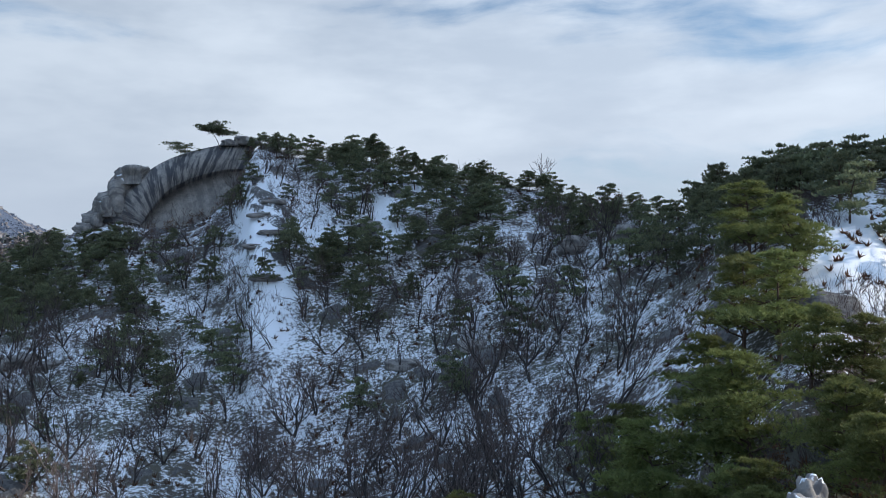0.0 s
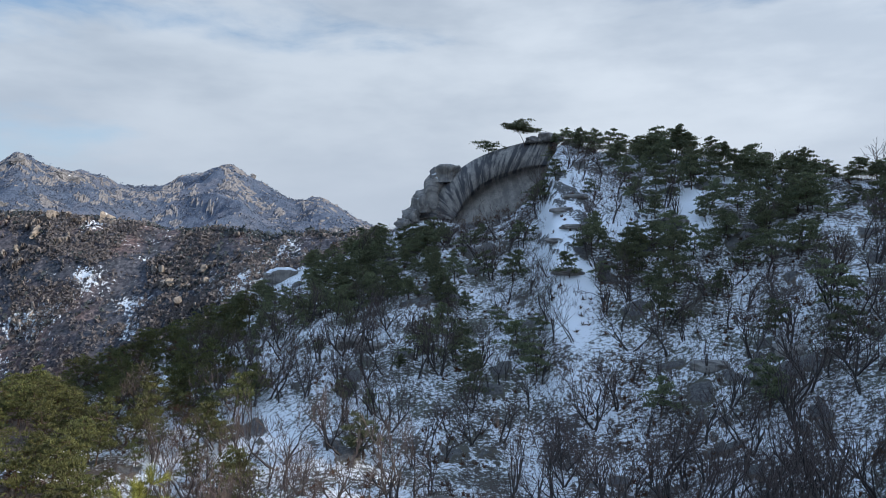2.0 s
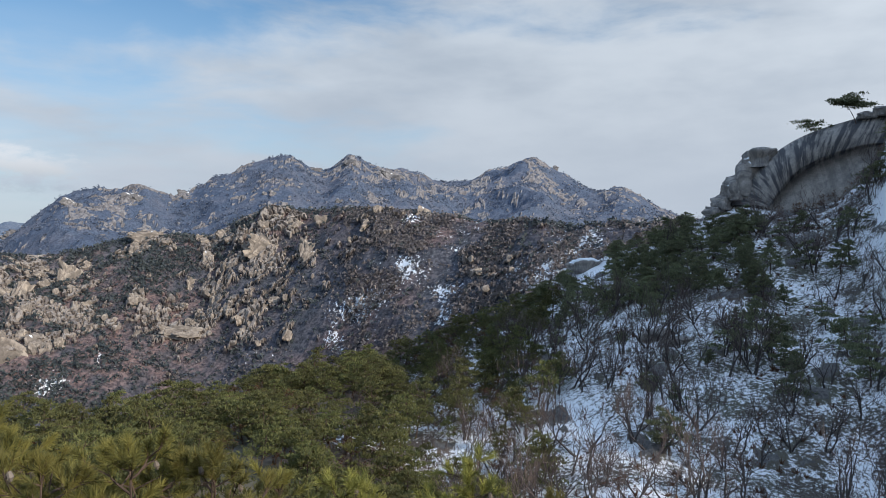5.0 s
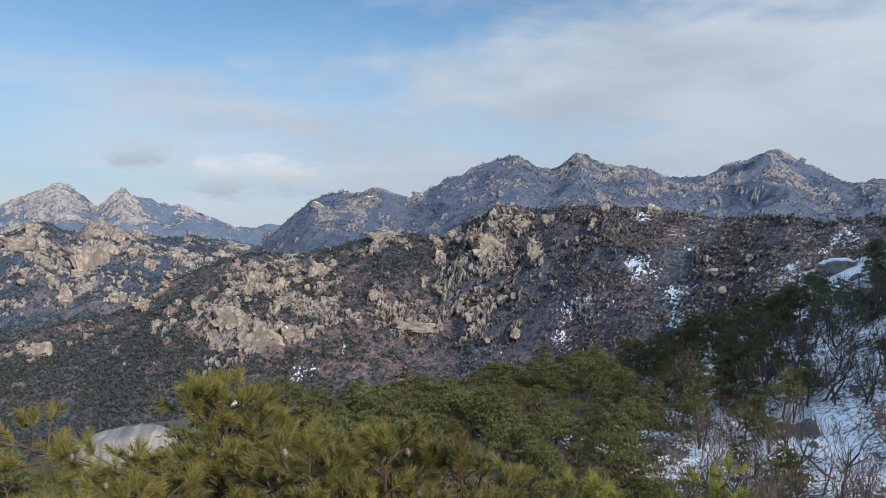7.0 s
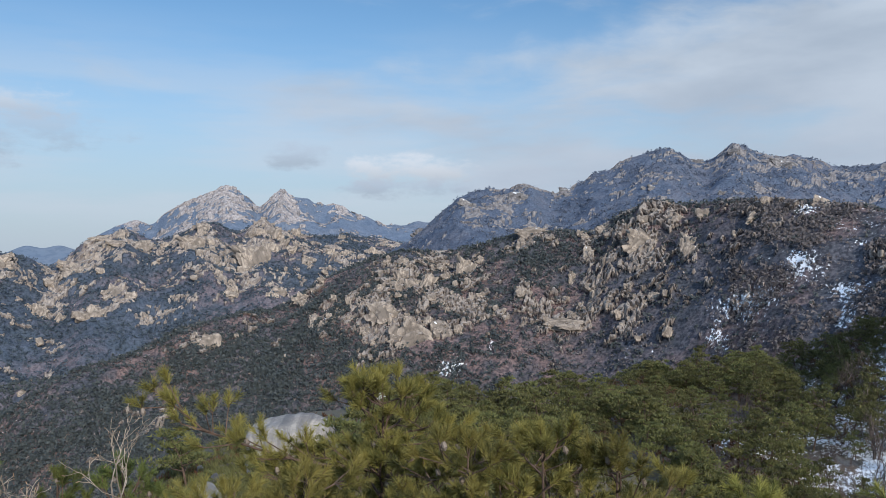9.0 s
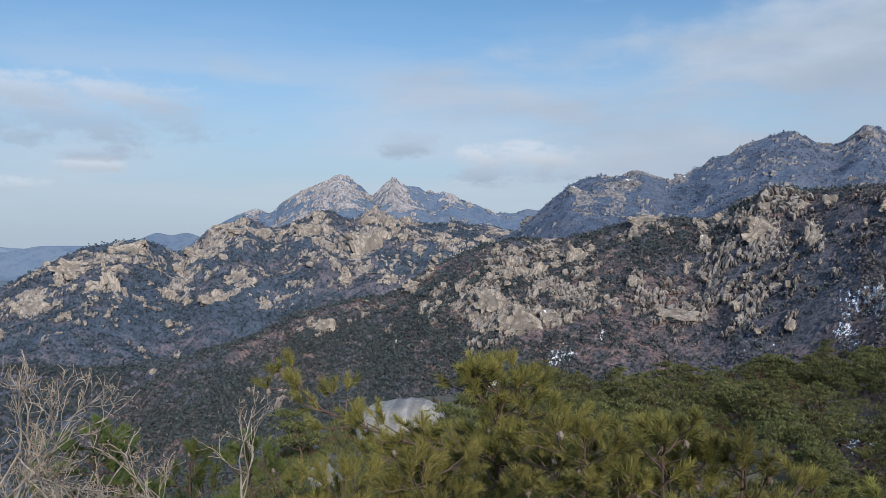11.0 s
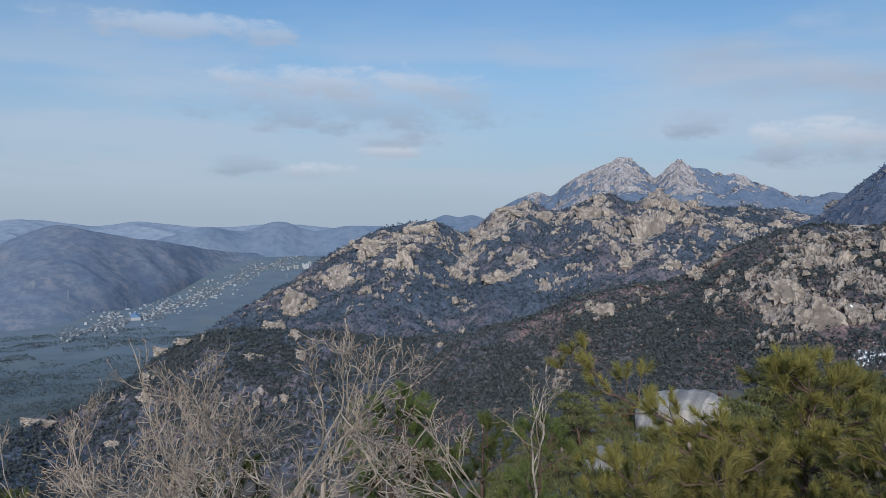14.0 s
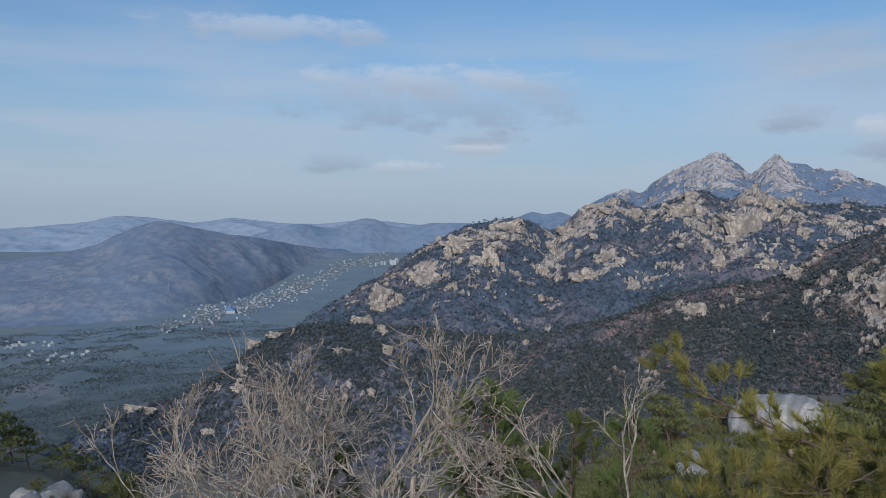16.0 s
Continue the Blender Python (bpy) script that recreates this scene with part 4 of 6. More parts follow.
def boulder_mesh(seed, sx, sy, sz, snow=0.0, detail=4, lump=0.35, square=0.75):
    """A rounded granite block, weathered and jointed, with snow on its upper side."""
    bm = bmesh.new()
    bmesh.ops.create_icosphere(bm, subdivisions=detail, radius=1.0)
    v = np.array([q.co for q in bm.verts])
    faces = np.array([[q.index for q in f.verts] for f in bm.faces])
    bm.free()
    box = np.sign(v) * np.abs(v) ** square
    n = fbm(v[:, 0] * 1.3 + seed, v[:, 1] * 1.3, v[:, 2] * 1.3, 4, seed)
    val, gap = cells(v[:, 0] * 1.2 + seed, v[:, 1] * 1.2, v[:, 2] * 1.5, seed)
    k = 1 + lump * (n - 0.5) * 3.2 + 0.6 * lump * (val - 0.5) - 0.16 * lump * (gap < 0.07)
    p = box * k[:, None] * np.array([sx, sy, sz])
    p[:, 2] = np.maximum(p[:, 2], -0.55 * sz)
    top = (step(v[:, 2], 0.35, 0.8) * snow + 0.9 * (fbm(v[:, 0] * 2.5, v[:, 1] * 2.5, v[:, 2] * 2.5, 3, seed + 9) - 0.5)) * (snow > 0) - 0.5 * (1 - step(v[:, 2], 0.2, 0.6))
    return mesh_of("boulder", p, faces, mat_granite, {"snow": top, "streak": np.full(len(v), 0.5), "along": v[:, 0] * sx * 1.5, "down": v[:, 2] * sz}, True)


def place(az, r, el=None):
    x, y = polar(az, r)
    return Vector((x, y, r * math.tan(radians(el)) if el is not None else float(ground_z(x, y))))


def boulder(az, r, el, sx, sy, sz, seed, label, snow=0.0, group="", turn=0.0, tilt=(0, 0), lump=0.35, square=0.75):
    """A boulder whose top shows at that elevation."""
    at = place(az, r, el)
    at.z -= sz * 1.05
    ob = new("boulder", boulder_mesh(seed, sx, sy, sz, snow, 4, lump, square))
    ob.matrix_world = Matrix.LocRotScale(at, Euler((radians(tilt[0]), radians(tilt[1]), radians(az + turn))), (1, 1, 1))
    return tagged(ob, label, "boulder", group)


DOME = [  # azimuth and elevation of the top edge, of the lip of the overhang and of the foot
    (23.24, 2.80, 20.79, 2.70, 20.61, 2.32), (22.12, 4.50, 20.50, 3.08, 20.25, 2.32), (20.77, 5.89, 19.99, 3.85, 19.53, 2.44), (19.32, 6.92, 19.15, 4.86, 18.44, 2.71),
    (17.48, 7.66, 17.86, 5.65, 17.14, 3.10), (15.60, 8.17, 16.56, 6.14, 15.82, 3.62), (14.26, 8.52, 15.23, 6.47, 14.68, 4.41), (13.11, 8.23, 13.70, 6.58, 13.52, 5.21)]


def make_dome():
    """The whaleback slab with its long overhang."""
    rows = [(i, *d) for i, d in enumerate(DOME)]
    u = np.linspace(0, len(DOME) - 1, 220)
    col = [curve(u, rows, k) for k in range(1, 7)]
    R0 = 203.0

    def spot(a, e, r):
        x, y = polar(a, r)
        return np.stack([x, y, r * np.tan(np.radians(e))], -1)
    ends = np.sin(np.pi * np.clip(u / (len(DOME) - 1), 0.02, 0.98)) ** 0.6
    top, lip, foot = [spot(col[k], col[k + 1], R0 + d) for k, d in ((0, 3.0), (2, -2.5), (4, -3.0))]
    out = spot(col[0] * 0 + 19, col[1] * 0, 1.0)
    out = -out / np.linalg.norm(out, axis=1, keepdims=True)
    up = np.array([0, 0, 1.0])
    face, deep = [], []
    back = top - out * 9 - up * 2.5
    for t in np.linspace(0, 1, 8)[:-1]:
        face.append(back * (1 - t) + top * t + up * 1.2 * math.sin(math.pi * t))
        deep.append(-3 * (1 - t))
    for t in np.linspace(0, 1, 46):
        bulge = (math.sin(math.pi * min(t * 0.92 + 0.08, 1)) ** 0.8) * 3.2
        face.append(top * (1 - t) + lip * t + out * (bulge * ends)[:, None] + up * (0.5 * math.sin(math.pi * t)))
        deep.append(14 * t)
    under = lip - out * (4.2 * ends)[:, None] - up * 0.3
    for t in np.linspace(0, 1, 12)[1:]:
        face.append(lip * (1 - t) + under * t + up * (0.9 * math.sin(math.pi * t)) * ends[:, None])
        deep.append(14 + 2 * t)
    for t in np.linspace(0, 1, 30)[1:]:
        face.append(under * (1 - t) + (foot - up * 3) * t + out * (1.3 * math.sin(math.pi * t) * ends)[:, None])
        deep.append(17 + 12 * t)
    P = np.array(face)
    n = fbm(P[..., 0] / 7, P[..., 1] / 7, P[..., 2] / 9, 4, 8)
    groove = ridged(np.broadcast_to(u * 1.1, P.shape[:2]), P[..., 2] / 40, P[..., 2] * 0, 3, 12)
    shift = 1.6 * (n - 0.5) + 0.55 * (groove - 0.6)
    P = P + out * shift[..., None] * ends[None, :, None]
    down = np.broadcast_to(np.array(deep)[:, None], P.shape[:2])
    attrs = {"along": np.broadcast_to(u * 5.5, P.shape[:2]), "down": down, "streak": step(down, -1, 1) * (1 - 0.75 * step(down, 15, 18)),
             "snow": 0.62 * np.exp(-((down + 1.0) / 1.2) ** 2) * (0.4 + fbm(P[..., 0] / 5, P[..., 1] / 5, P[..., 2] * 0, 3, 2)) - 0.25}
    me = mesh_of("granite_dome", P.reshape(-1, 3), grid_faces(*P.shape[:2])[:, ::-1], mat_granite, attrs, True)
    tagged(new("granite_dome", me), "grey granite whaleback with dark water streaks above a long overhang", "rock dome")


make_dome()
for az, el, sx, sy, sz, seed in [(22.2, 5.5, 4.2, 4.4, 4.8, 3), (21.2, 6.6, 3.8, 3.4, 2.9, 5), (22.1, 6.0, 1.8, 2.2, 2.2, 6), (23.6, 3.5, 2.4, 3.0, 2.2, 7), (20.6, 6.2, 2.4, 2.6, 2.2, 9),
                                  (22.9, 4.4, 2.6, 3.2, 2.8, 10), (24.1, 2.9, 2.6, 3, 1.6, 13)]:
    boulder(az, 206, el, sx, sy, sz, seed, "rounded grey granite boulder stacked on the rock dome", 0.25, "boulders of the dome", seed * 31)
for az, el, sx, sz, seed in [(14.1, 8.85, 1.9, 1.4, 21), (15.0, 8.55, 1.8, 1.0, 22), (13.3, 8.6, 1.6, 0.8, 23), (12.4, 8.3, 1.6, 0.9, 24)]:
    boulder(az, 203, el, sx, 2.0, sz, seed, "rounded cap boulder on the summit slab", 0.3, "summit boulders", seed * 17)
for az, r, el, sx, sy, sz, seed, turn in [(-24.8, 37.5, -14.8, 1.3, 1.1, 2.0, 31, 0), (-23.8, 37, -16.2, 1.0, 0.9, 1.5, 32, 20), (-24.3, 38.4, -13.9, 0.7, 0.6, 1.3, 33, 50), (-26.0, 38, -15.3, 0.9, 0.8, 1.7, 34, 10), (-27.0, 37.5, -16.4, 0.7, 0.7, 1.3, 35, 70)]:
    boulder(az, r, el, sx, sy, sz, seed, "cracked tan granite boulder with snow in its joints", 0.45, "boulders among the pines", turn)
for az, r, el, sx, sy, sz, seed, snow, turn in [(80.8, 88, -11.7, 5.0, 5.0, 3.0, 41, 0.2, -12), (86.2, 62, -16.2, 1.6, 2.4, 1.5, 42, 0.1, 10), (79.8, 98, -11.8, 2.6, 2.6, 3.2, 43, 0.25, 0)]:
    boulder(az, r, el, sx, sy, sz, seed, "smooth pale granite slab with patches of melting snow", snow, "granite slabs below the pines", turn, (5, -9), 0.16, 0.95)
for az, r, el, sx, sy, sz, seed, snow in [(130.4, 57, -17.2, 2.2, 1.6, 2.2, 51, 0.2), (132.6, 56, -17.6, 1.6, 1.5, 2.0, 52, 0.25), (128.8, 57, -18.6, 0.9, 0.9, 1.2, 53, 0.5)]:
    boulder(az, r, el, sx, sy, sz, seed, "tan granite block with patches of snow on the knoll", snow, "blocks of the knoll", seed)
boulder(33.0, 206, -0.75, 4.6, 4.0, 2.4, 61, "flat slab of rock under a smooth sheet of snow", 1.2)
boulder(74.6, 112, -10.3, 1.8, 1.8, 3.0, 62, "round boulder under a smooth cap of snow", 1.3)
for az, el, sx, sz, seed in [(-11, 2.6, 6.0, 3.2, 71), (-9.6, 1.0, 4.5, 2.6, 72), (28, -6.0, 3.0, 1.2, 73), (26.6, -6.4, 2.0, 1.0, 74), (3.0, -7.2, 2.4, 1.2, 75), (-2.0, -6.0, 2.2, 1.1, 76), (5, 2.6, 2.6, 1.6, 78), (-13, 1.8, 3.0, 1.8, 79), (12.9, 3.4, 1.8, 0.6, 80), (12.2, 2.2, 2.2, 0.6, 81), (13.4, 1.2, 1.6, 0.6, 82), (12.0, 4.3, 1.4, 0.6, 83), (12.6, -1.0, 1.8, 0.8, 84)]:
    rr = np.arange(95, 215, 0.5)
    gx, gy = polar(az, rr)
    ge = np.degrees(np.arctan2(ground_z(gx, gy), rr))
    r = float(rr[np.argmin(np.abs(ge - el))])
    boulder(az, r, el + math.degrees(sz * 0.7 / r), sx, 2.5, sz, seed, "dark weathered outcrop on the snowy slope", 0.15, "outcrops of the slope", seed)


# ---------------------------------------------------------------- trees
def brushes(centres, axes, count, length, width, rng):
    """Long needles set like a bottle brush round the end of each shoot; also a tone for each shoot, lighter on upright
    ones.
    """
    n = len(centres)
    ring = np.cross(axes[:, None, :], rng.normal(0, 1, (n, count, 3)))
    ring /= np.linalg.norm(ring, axis=2, keepdims=True) + 1e-9
    a = np.clip(rng.normal(0.62, 0.26, (n, count, 1)), 0.05, 1.35)
    d = axes[:, None, :] * np.cos(a) + ring * np.sin(a)
    side = np.cross(d, rng.normal(0, 1, (n, count, 3)))
    side /= np.linalg.norm(side, axis=2, keepdims=True) + 1e-9
    ln = length * rng.uniform(0.75, 1.15, (n, count, 1))
    c = centres[:, None, :] - axes[:, None, :] * rng.uniform(-0.02, 0.11, (n, count, 1))
    v = np.stack([c - side * width / 2, c + side * width / 2, c + d * ln], 2).reshape(-1, 3)
    # upright shoots take more of the sunlit tip colour
    tone = np.repeat(np.clip(rng.normal(0.45, 0.25, n) + 0.25 * axes[:, 2], 0, 1), count * 3)
    return v, np.arange(len(v)).reshape(-1, 3), {"tone": tone}


def tufts(centres, axes, count, length, width, spread, rng):
    """Bunches of needles: thin triangles that fan out of each shoot."""
    n = len(centres)
    d = axes[:, None, :] + rng.normal(0, spread, (n, count, 3))
    d /= np.linalg.norm(d, axis=2, keepdims=True)
    side = np.cross(d, rng.normal(0, 1, (n, count, 3)))
    side /= np.linalg.norm(side, axis=2, keepdims=True) + 1e-9
    ln = length * rng.uniform(0.7, 1.15, (n, count, 1))
    c = centres[:, None, :] + 0 * d
    v = np.stack([c - side * width / 2, c + side * width / 2, c + d * ln], 2).reshape(-1, 3)
    return v, np.arange(len(v)).reshape(-1, 3)


def limb_path(rng, p, d, length, pieces, bend, lift):
    pts = [p]
    for _ in range(pieces):
        d = d + rng.normal(0, bend, 3) + np.array([0, 0, lift])
        d = d / np.linalg.norm(d)
        p = p + d * length / pieces
        pts.append(p)
    return pts


def chain(pts, r0, r1):
    n = len(pts) - 1
    return [(*pts[i], *pts[i + 1], r0 + (r1 - r0) * i / n, r0 + (r1 - r0) * (i + 1) / n) for i in range(n)]


def pine_meshes(seed, height, spread, limbs, pads, shoots, count, length, width, needles, first=0.35, flat=0.24, lean=0.08, level=0.75, fan=0.55):
    """A red pine: a bent trunk, limbs in whorls and flat layered pads of needles."""
    rng = np.random.default_rng(seed)
    trunk = limb_path(rng, np.zeros(3) - np.array([0, 0, 0.5]), np.array([rng.normal(0, lean), rng.normal(0, lean), 1.0]), height + 0.3, 8, 0.07, 0.05)
    wood = chain(trunk, 0.020 * height + 0.03, 0.012)
    small, centres, axes = [], [], []
    for k in range(limbs):
        f = first + (1 - first) * (k + rng.uniform(0, 0.6)) / limbs
        f = min(f, 0.985)
        i = min(int(f * 8), 7)
        p = trunk[i] + (trunk[i + 1] - trunk[i]) * (f * 8 - i)
        a = k * 2.4 + rng.normal(0, 0.4)
        reach = spread * (1 - 0.70 * ((f - first) / (1 - first)) ** 1.3) * rng.uniform(0.6, 1.12)
        d = np.array([math.cos(a), math.sin(a), rng.uniform(0.05, 0.35)])
        pts = limb_path(rng, p, d / np.linalg.norm(d), reach, 5, 0.16, 0.03)
        wood += chain(pts[::2] + pts[5:], 0.010 * height * (1.1 - f) + 0.014, 0.012)
        for j in range(pads):
            g = rng.uniform(0.35, 1.05) if j else 1.0
            q = pts[min(int(g * 5), 4)] * (1 - (g * 5) % 1) + pts[min(int(g * 5) + 1, 5)] * ((g * 5) % 1) if g < 1 else pts[5]
            e = q + np.array([rng.normal(0, 0.22), rng.normal(0, 0.22), rng.uniform(0.02, 0.16)]) * reach
            if k % 2:
                small += [(*q, *e, 0.014, 0.010)]
            wide = rng.uniform(0.22, 0.36) * reach + 0.18
            n = max(4, int(shoots * wide / (0.4 * spread) * rng.uniform(0.7, 1.2)))
            c = rng.normal(0, 0.55, (n, 3)) * wide
            c[:, 2] = np.abs(c[:, 2]) * flat * 2 - 0.25 * (c[:, 0] ** 2 + c[:, 1] ** 2) / wide * 0.5
            ax = c / wide * 0.9 + np.array([0, 0, level])
            c = c + e
            centres.append(c)
            axes.append(ax / np.linalg.norm(ax, axis=1, keepdims=True))
    c, ax = np.concatenate(centres), np.concatenate(axes)
    v, f = tufts(c, ax, count, length, width, fan, rng)
    wv, wf = tubes(wood, 4)
    sv, sf = tubes(small, 3) if small else (np.zeros((0, 3)), np.zeros((0, 4), int))
    return (mesh_of("trunk", np.concatenate([wv, sv]), np.concatenate([np.c_[wf[:, :3], wf[:, 3]], sf + len(wv)]), mat_bark),
            mesh_of("crown", v, f, needles))


def bare_meshes(seed, height, depth, stems, mat, sides=3, kids=3, spread=0.55, thick=0.016, leafy=0, up=0.10, rmin=0.02, lean=0.15):
    """A leafless broadleaf tree: forking stems that thin out into twigs."""
    rng = np.random.default_rng(seed)
    trunk, twigs, tips = [], [], []

    def grow(p, d, length, r, level):
        pts = limb_path(rng, p, d, length, 3 if level < 2 else 2 if level < 3 else 1, 0.17, up * 0.5)
        (trunk if level < 2 else twigs).extend(chain(pts, max(r, rmin), max(r * 0.55, rmin * 0.8)))
        if level >= depth:
            tips.append(pts[-1])
            return
        n = kids if level else kids + 1
        for k in range(n):
            g = rng.uniform(0.3, 1.0) if k else 1.0
            i = min(int(g * (len(pts) - 1)), len(pts) - 2)
            q = pts[i] + (pts[i + 1] - pts[i]) * (g * (len(pts) - 1) - i)
            dd = pts[i + 1] - pts[i]
            dd = dd / np.linalg.norm(dd) + rng.normal(0, spread, 3) + np.array([0, 0, up])
            grow(q, dd / np.linalg.norm(dd), length * rng.uniform(0.55, 0.82), r * 0.55 * (1.1 - 0.4 * g), level + 1)
    for s in range(stems):
        wide = lean + 0.3 * (stems > 1)
        d = np.array([rng.normal(0, wide), rng.normal(0, wide), 1.0])
        grow(np.array([rng.normal(0, 0.12), rng.normal(0, 0.12), -0.4]), d / np.linalg.norm(d), height * 0.42, thick * height, 0)
    tv, tf = tubes(trunk, sides + 1)
    bv, bf = tubes(twigs, sides)
    out = [mesh_of("trunk", tv, tf, mat), mesh_of("crown", bv, bf, mat_twig)]
    if leafy:
        c = np.array(tips)[rng.integers(0, len(tips), leafy)] + rng.normal(0, 0.12, (leafy, 3))
        v, f = tufts(c, rng.normal(0, 1, (leafy, 3)), 2, 0.20, 0.12, 0.8, rng)
        out.append(mesh_of("leaves", v, f, mat_dry_leaf))
    return out


def top_of(meshes):
    co = [np.zeros(len(me.vertices) * 3, np.float32) for me in meshes]
    for me, c in zip(meshes, co):
        me.vertices.foreach_get("co", c)
    return max(float(c[2::3].max()) for c in co)


def tree(name, meshes, at, label, category, group, turn, size):
    ob = thing(name, at, label, category, group, turn, size)
    for me in meshes:
        bit = part(me.name.split(".")[0], me, ob)
        if bit.name.split(".")[0] in ("twig_work", "limb_work", "bud_cluster", "cone_cluster"):
            tagged(bit, kind="stuff")
    return ob


rng = np.random.default_rng(7)
PINES = [pine_meshes(100 + k, 6.2, 3.0, 14, 3, 28, 3, 0.48, 0.22, mat_shade_needles, 0.22, 0.22) for k in range(5)]
FULL_PINES = [pine_meshes(120 + k, 8.0, 3.2, 22, 5, 56, 6, 0.36, 0.065, mat_full_needles, 0.20, 0.12, 0.08, 0.35, 0.40) for k in range(4)]
SPUR_PINES = [pine_meshes(140 + k, 5.6, 2.6, 12, 3, 26, 3, 0.38, 0.15, mat_sun_spur_needles, 0.26, 0.20) for k in range(4)]
BARES = [bare_meshes(200 + k, 7.6, 4 if k % 2 else 3, 1 + k % 3, mat_grey_bark, 3, 3 if k % 2 == 0 else 2, 0.40, 0.018, 0, 0.16, 0.022, 0.22) for k in range(6)]
DRY = [bare_meshes(220 + k, 4.2, 3, 2, mat_grey_bark, 3, 3, leafy=260) for k in range(3)]
protos = {}


def plant(kind, variants, k, at, label, category, group, size):
    """The first of a variant is built, the others are copies."""
    key = (kind, k)
    turn = float(rng.uniform(0, 6.28))
    m = Matrix.LocRotScale(at, Euler((0, 0, turn)), (size, size, size))
    if key not in protos:
        protos[key] = tree(kind, variants[k], at, label, category, group, turn, size)
        return protos[key]
    src = protos[key]
    ob = copy_thing(src, Matrix.Identity(4))
    ob.matrix_basis = m
    return tagged(ob, label, category, group)


PINE_WOOD = [  # where pines stand on the near slope: azimuth, elevation, half widths, weight
    (29, -0.5, 6, 2.2, 1.5), (38, -4, 6, 2.5, 1.6), (47, -8, 6, 2.5, 1.6), (57, -11, 7, 2.5, 1.4), (66, -13, 6, 2.0, 1.2), (76, -14, 6, 2.5, 0.9), (0, 4.0, 5, 2.0, 0.8), (8, 6.3, 3, 1.2, 0.9),
    (2, 0.8, 5, 2.6, 1.1), (7, -1.0, 4, 2.2, 0.7), (-8, 3.0, 4, 1.3, 0.6), (-18, 2.0, 6, 3.0, 1.5), (-27, 3.0, 4, 3.0, 1.6), (7, -1.5, 3, 2.5, 0.5), (17, -5.5, 3, 1.4, 0.45), (23, -4.0, 3, 1.5, 0.4), (-6, -4, 3, 3, 0.35), (14, 4.5, 2, 2, 0.3), (26, -1.0, 4, 2.0, 1.6), (32, -2.5, 4, 2, 1.6), (9, 0.5, 2.5, 2.0, 0.8), (6, 6.0, 4, 1.5, 1.2), (22, -1.5, 3, 1.2, 0.6)]


def pine_weight(az, el):
    w = 0.03
    for a0, e0, wa, we, k in PINE_WOOD:
        w = w + k * np.exp(-((az - a0) / wa) ** 2 - ((el - e0) / we) ** 2)
    return w


def scatter(count, az_lo, az_hi, weight, gap, lo=None):
    """Spots on the near slope, kept apart from one another."""
    spots, tries = [], 0
    while len(spots) < count and tries < count * 60:
        tries += 1
        az = float(rng.uniform(az_lo, az_hi))
        rc, rg = float(curve(np.array(az), CREST, 1)), float(curve(np.array(az), GULLY, 1))
        r = math.sqrt(float(rng.uniform((lo or rg * 0.8) ** 2, (rc + 4) ** 2)))
        x, y = polar(az, r)
        z = float(ground_z(x, y))
        if rng.uniform() > weight(az, math.degrees(math.atan2(z, r)), r):
            continue
        if any((x - a) ** 2 + (y - b) ** 2 < gap * gap for a, b, _ in spots):
            continue
        spots.append((x, y, z))
    return spots


def open_snow(a, e):
    """The bare snow fields of the slope, where next to nothing grows."""
    return (abs(a - 33) < 1.8 and -3 < e) or math.hypot((a - 12.7) / 1.5, (e - 2.2) / 3.2) < 1 or math.hypot((a - 4.1) / 0.8, (e - 2.6) / 2.2) < 1 or math.hypot((a - 12.1) / 1.1, (e + 3.8) / 1.8) < 1


def off_dome(az, r):
    return not (12.5 < az < 25.5 and r > 185)


for x, y, z in scatter(285, -34, 84, lambda a, e, r: pine_weight(a, e) * (0.1 if open_snow(a, e) else 1) * (r > 66 or a > 40) * (0 if 76.5 < a < 87.5 and r > 55 else 1) * off_dome(a, r) * (0 if -29.5 < a < -25.3 and r > 70 and e < 2 else 1), 2.6):
    # sunlit pines take the darker needle copy, shaded ones the lighter
    sunny = -x > 0.70 * y
    plant("slope_pine" if sunny else "pine_tree", SPUR_PINES if sunny else PINES, int(rng.integers(4)), (x, y, z), "dark green pine with flat layered crown on the slope", "tree", "pines of the slope", float(rng.uniform(0.6, 1.15)) * (0.7 if -x > 0.42 * y else 1.0))
for x, y, z in scatter(245, 35, 88, lambda a, e, r: (0.0 if open_snow(a, e) else 1.0 if e < -3 - (a - 35) * 0.16 else 0.3) * (1 if r > 62 else 0.0) * (0.25 if math.hypot((a - 51) / 4, (e + 13.2) / 1.4) < 1 else 1) * (0 if 76.5 < a < 87.5 and r > 55 else 1), 3.0):
    plant("spur_pine", SPUR_PINES, int(rng.integers(4)), (x, y, z), "green pine in a close stand on the spur", "tree", "pines of the spur", float(rng.uniform(0.65, 1.35)))
for x, y, z in scatter(150, -12, 40, lambda a, e, r: (0.10 + 0.9 * min(1.0, float(pine_weight(a, e)))) * (0.3 if e < -6 else 1) * off_dome(a, r) * (0.1 if open_snow(a, e) else 1) * (r > 100), 2.6):
    plant("red_pine", PINES, int(rng.integers(5)), (x, y, z), "small dark pine among snow and bare trees", "tree", "small pines of the slope", float(rng.uniform(0.4, 0.95)))
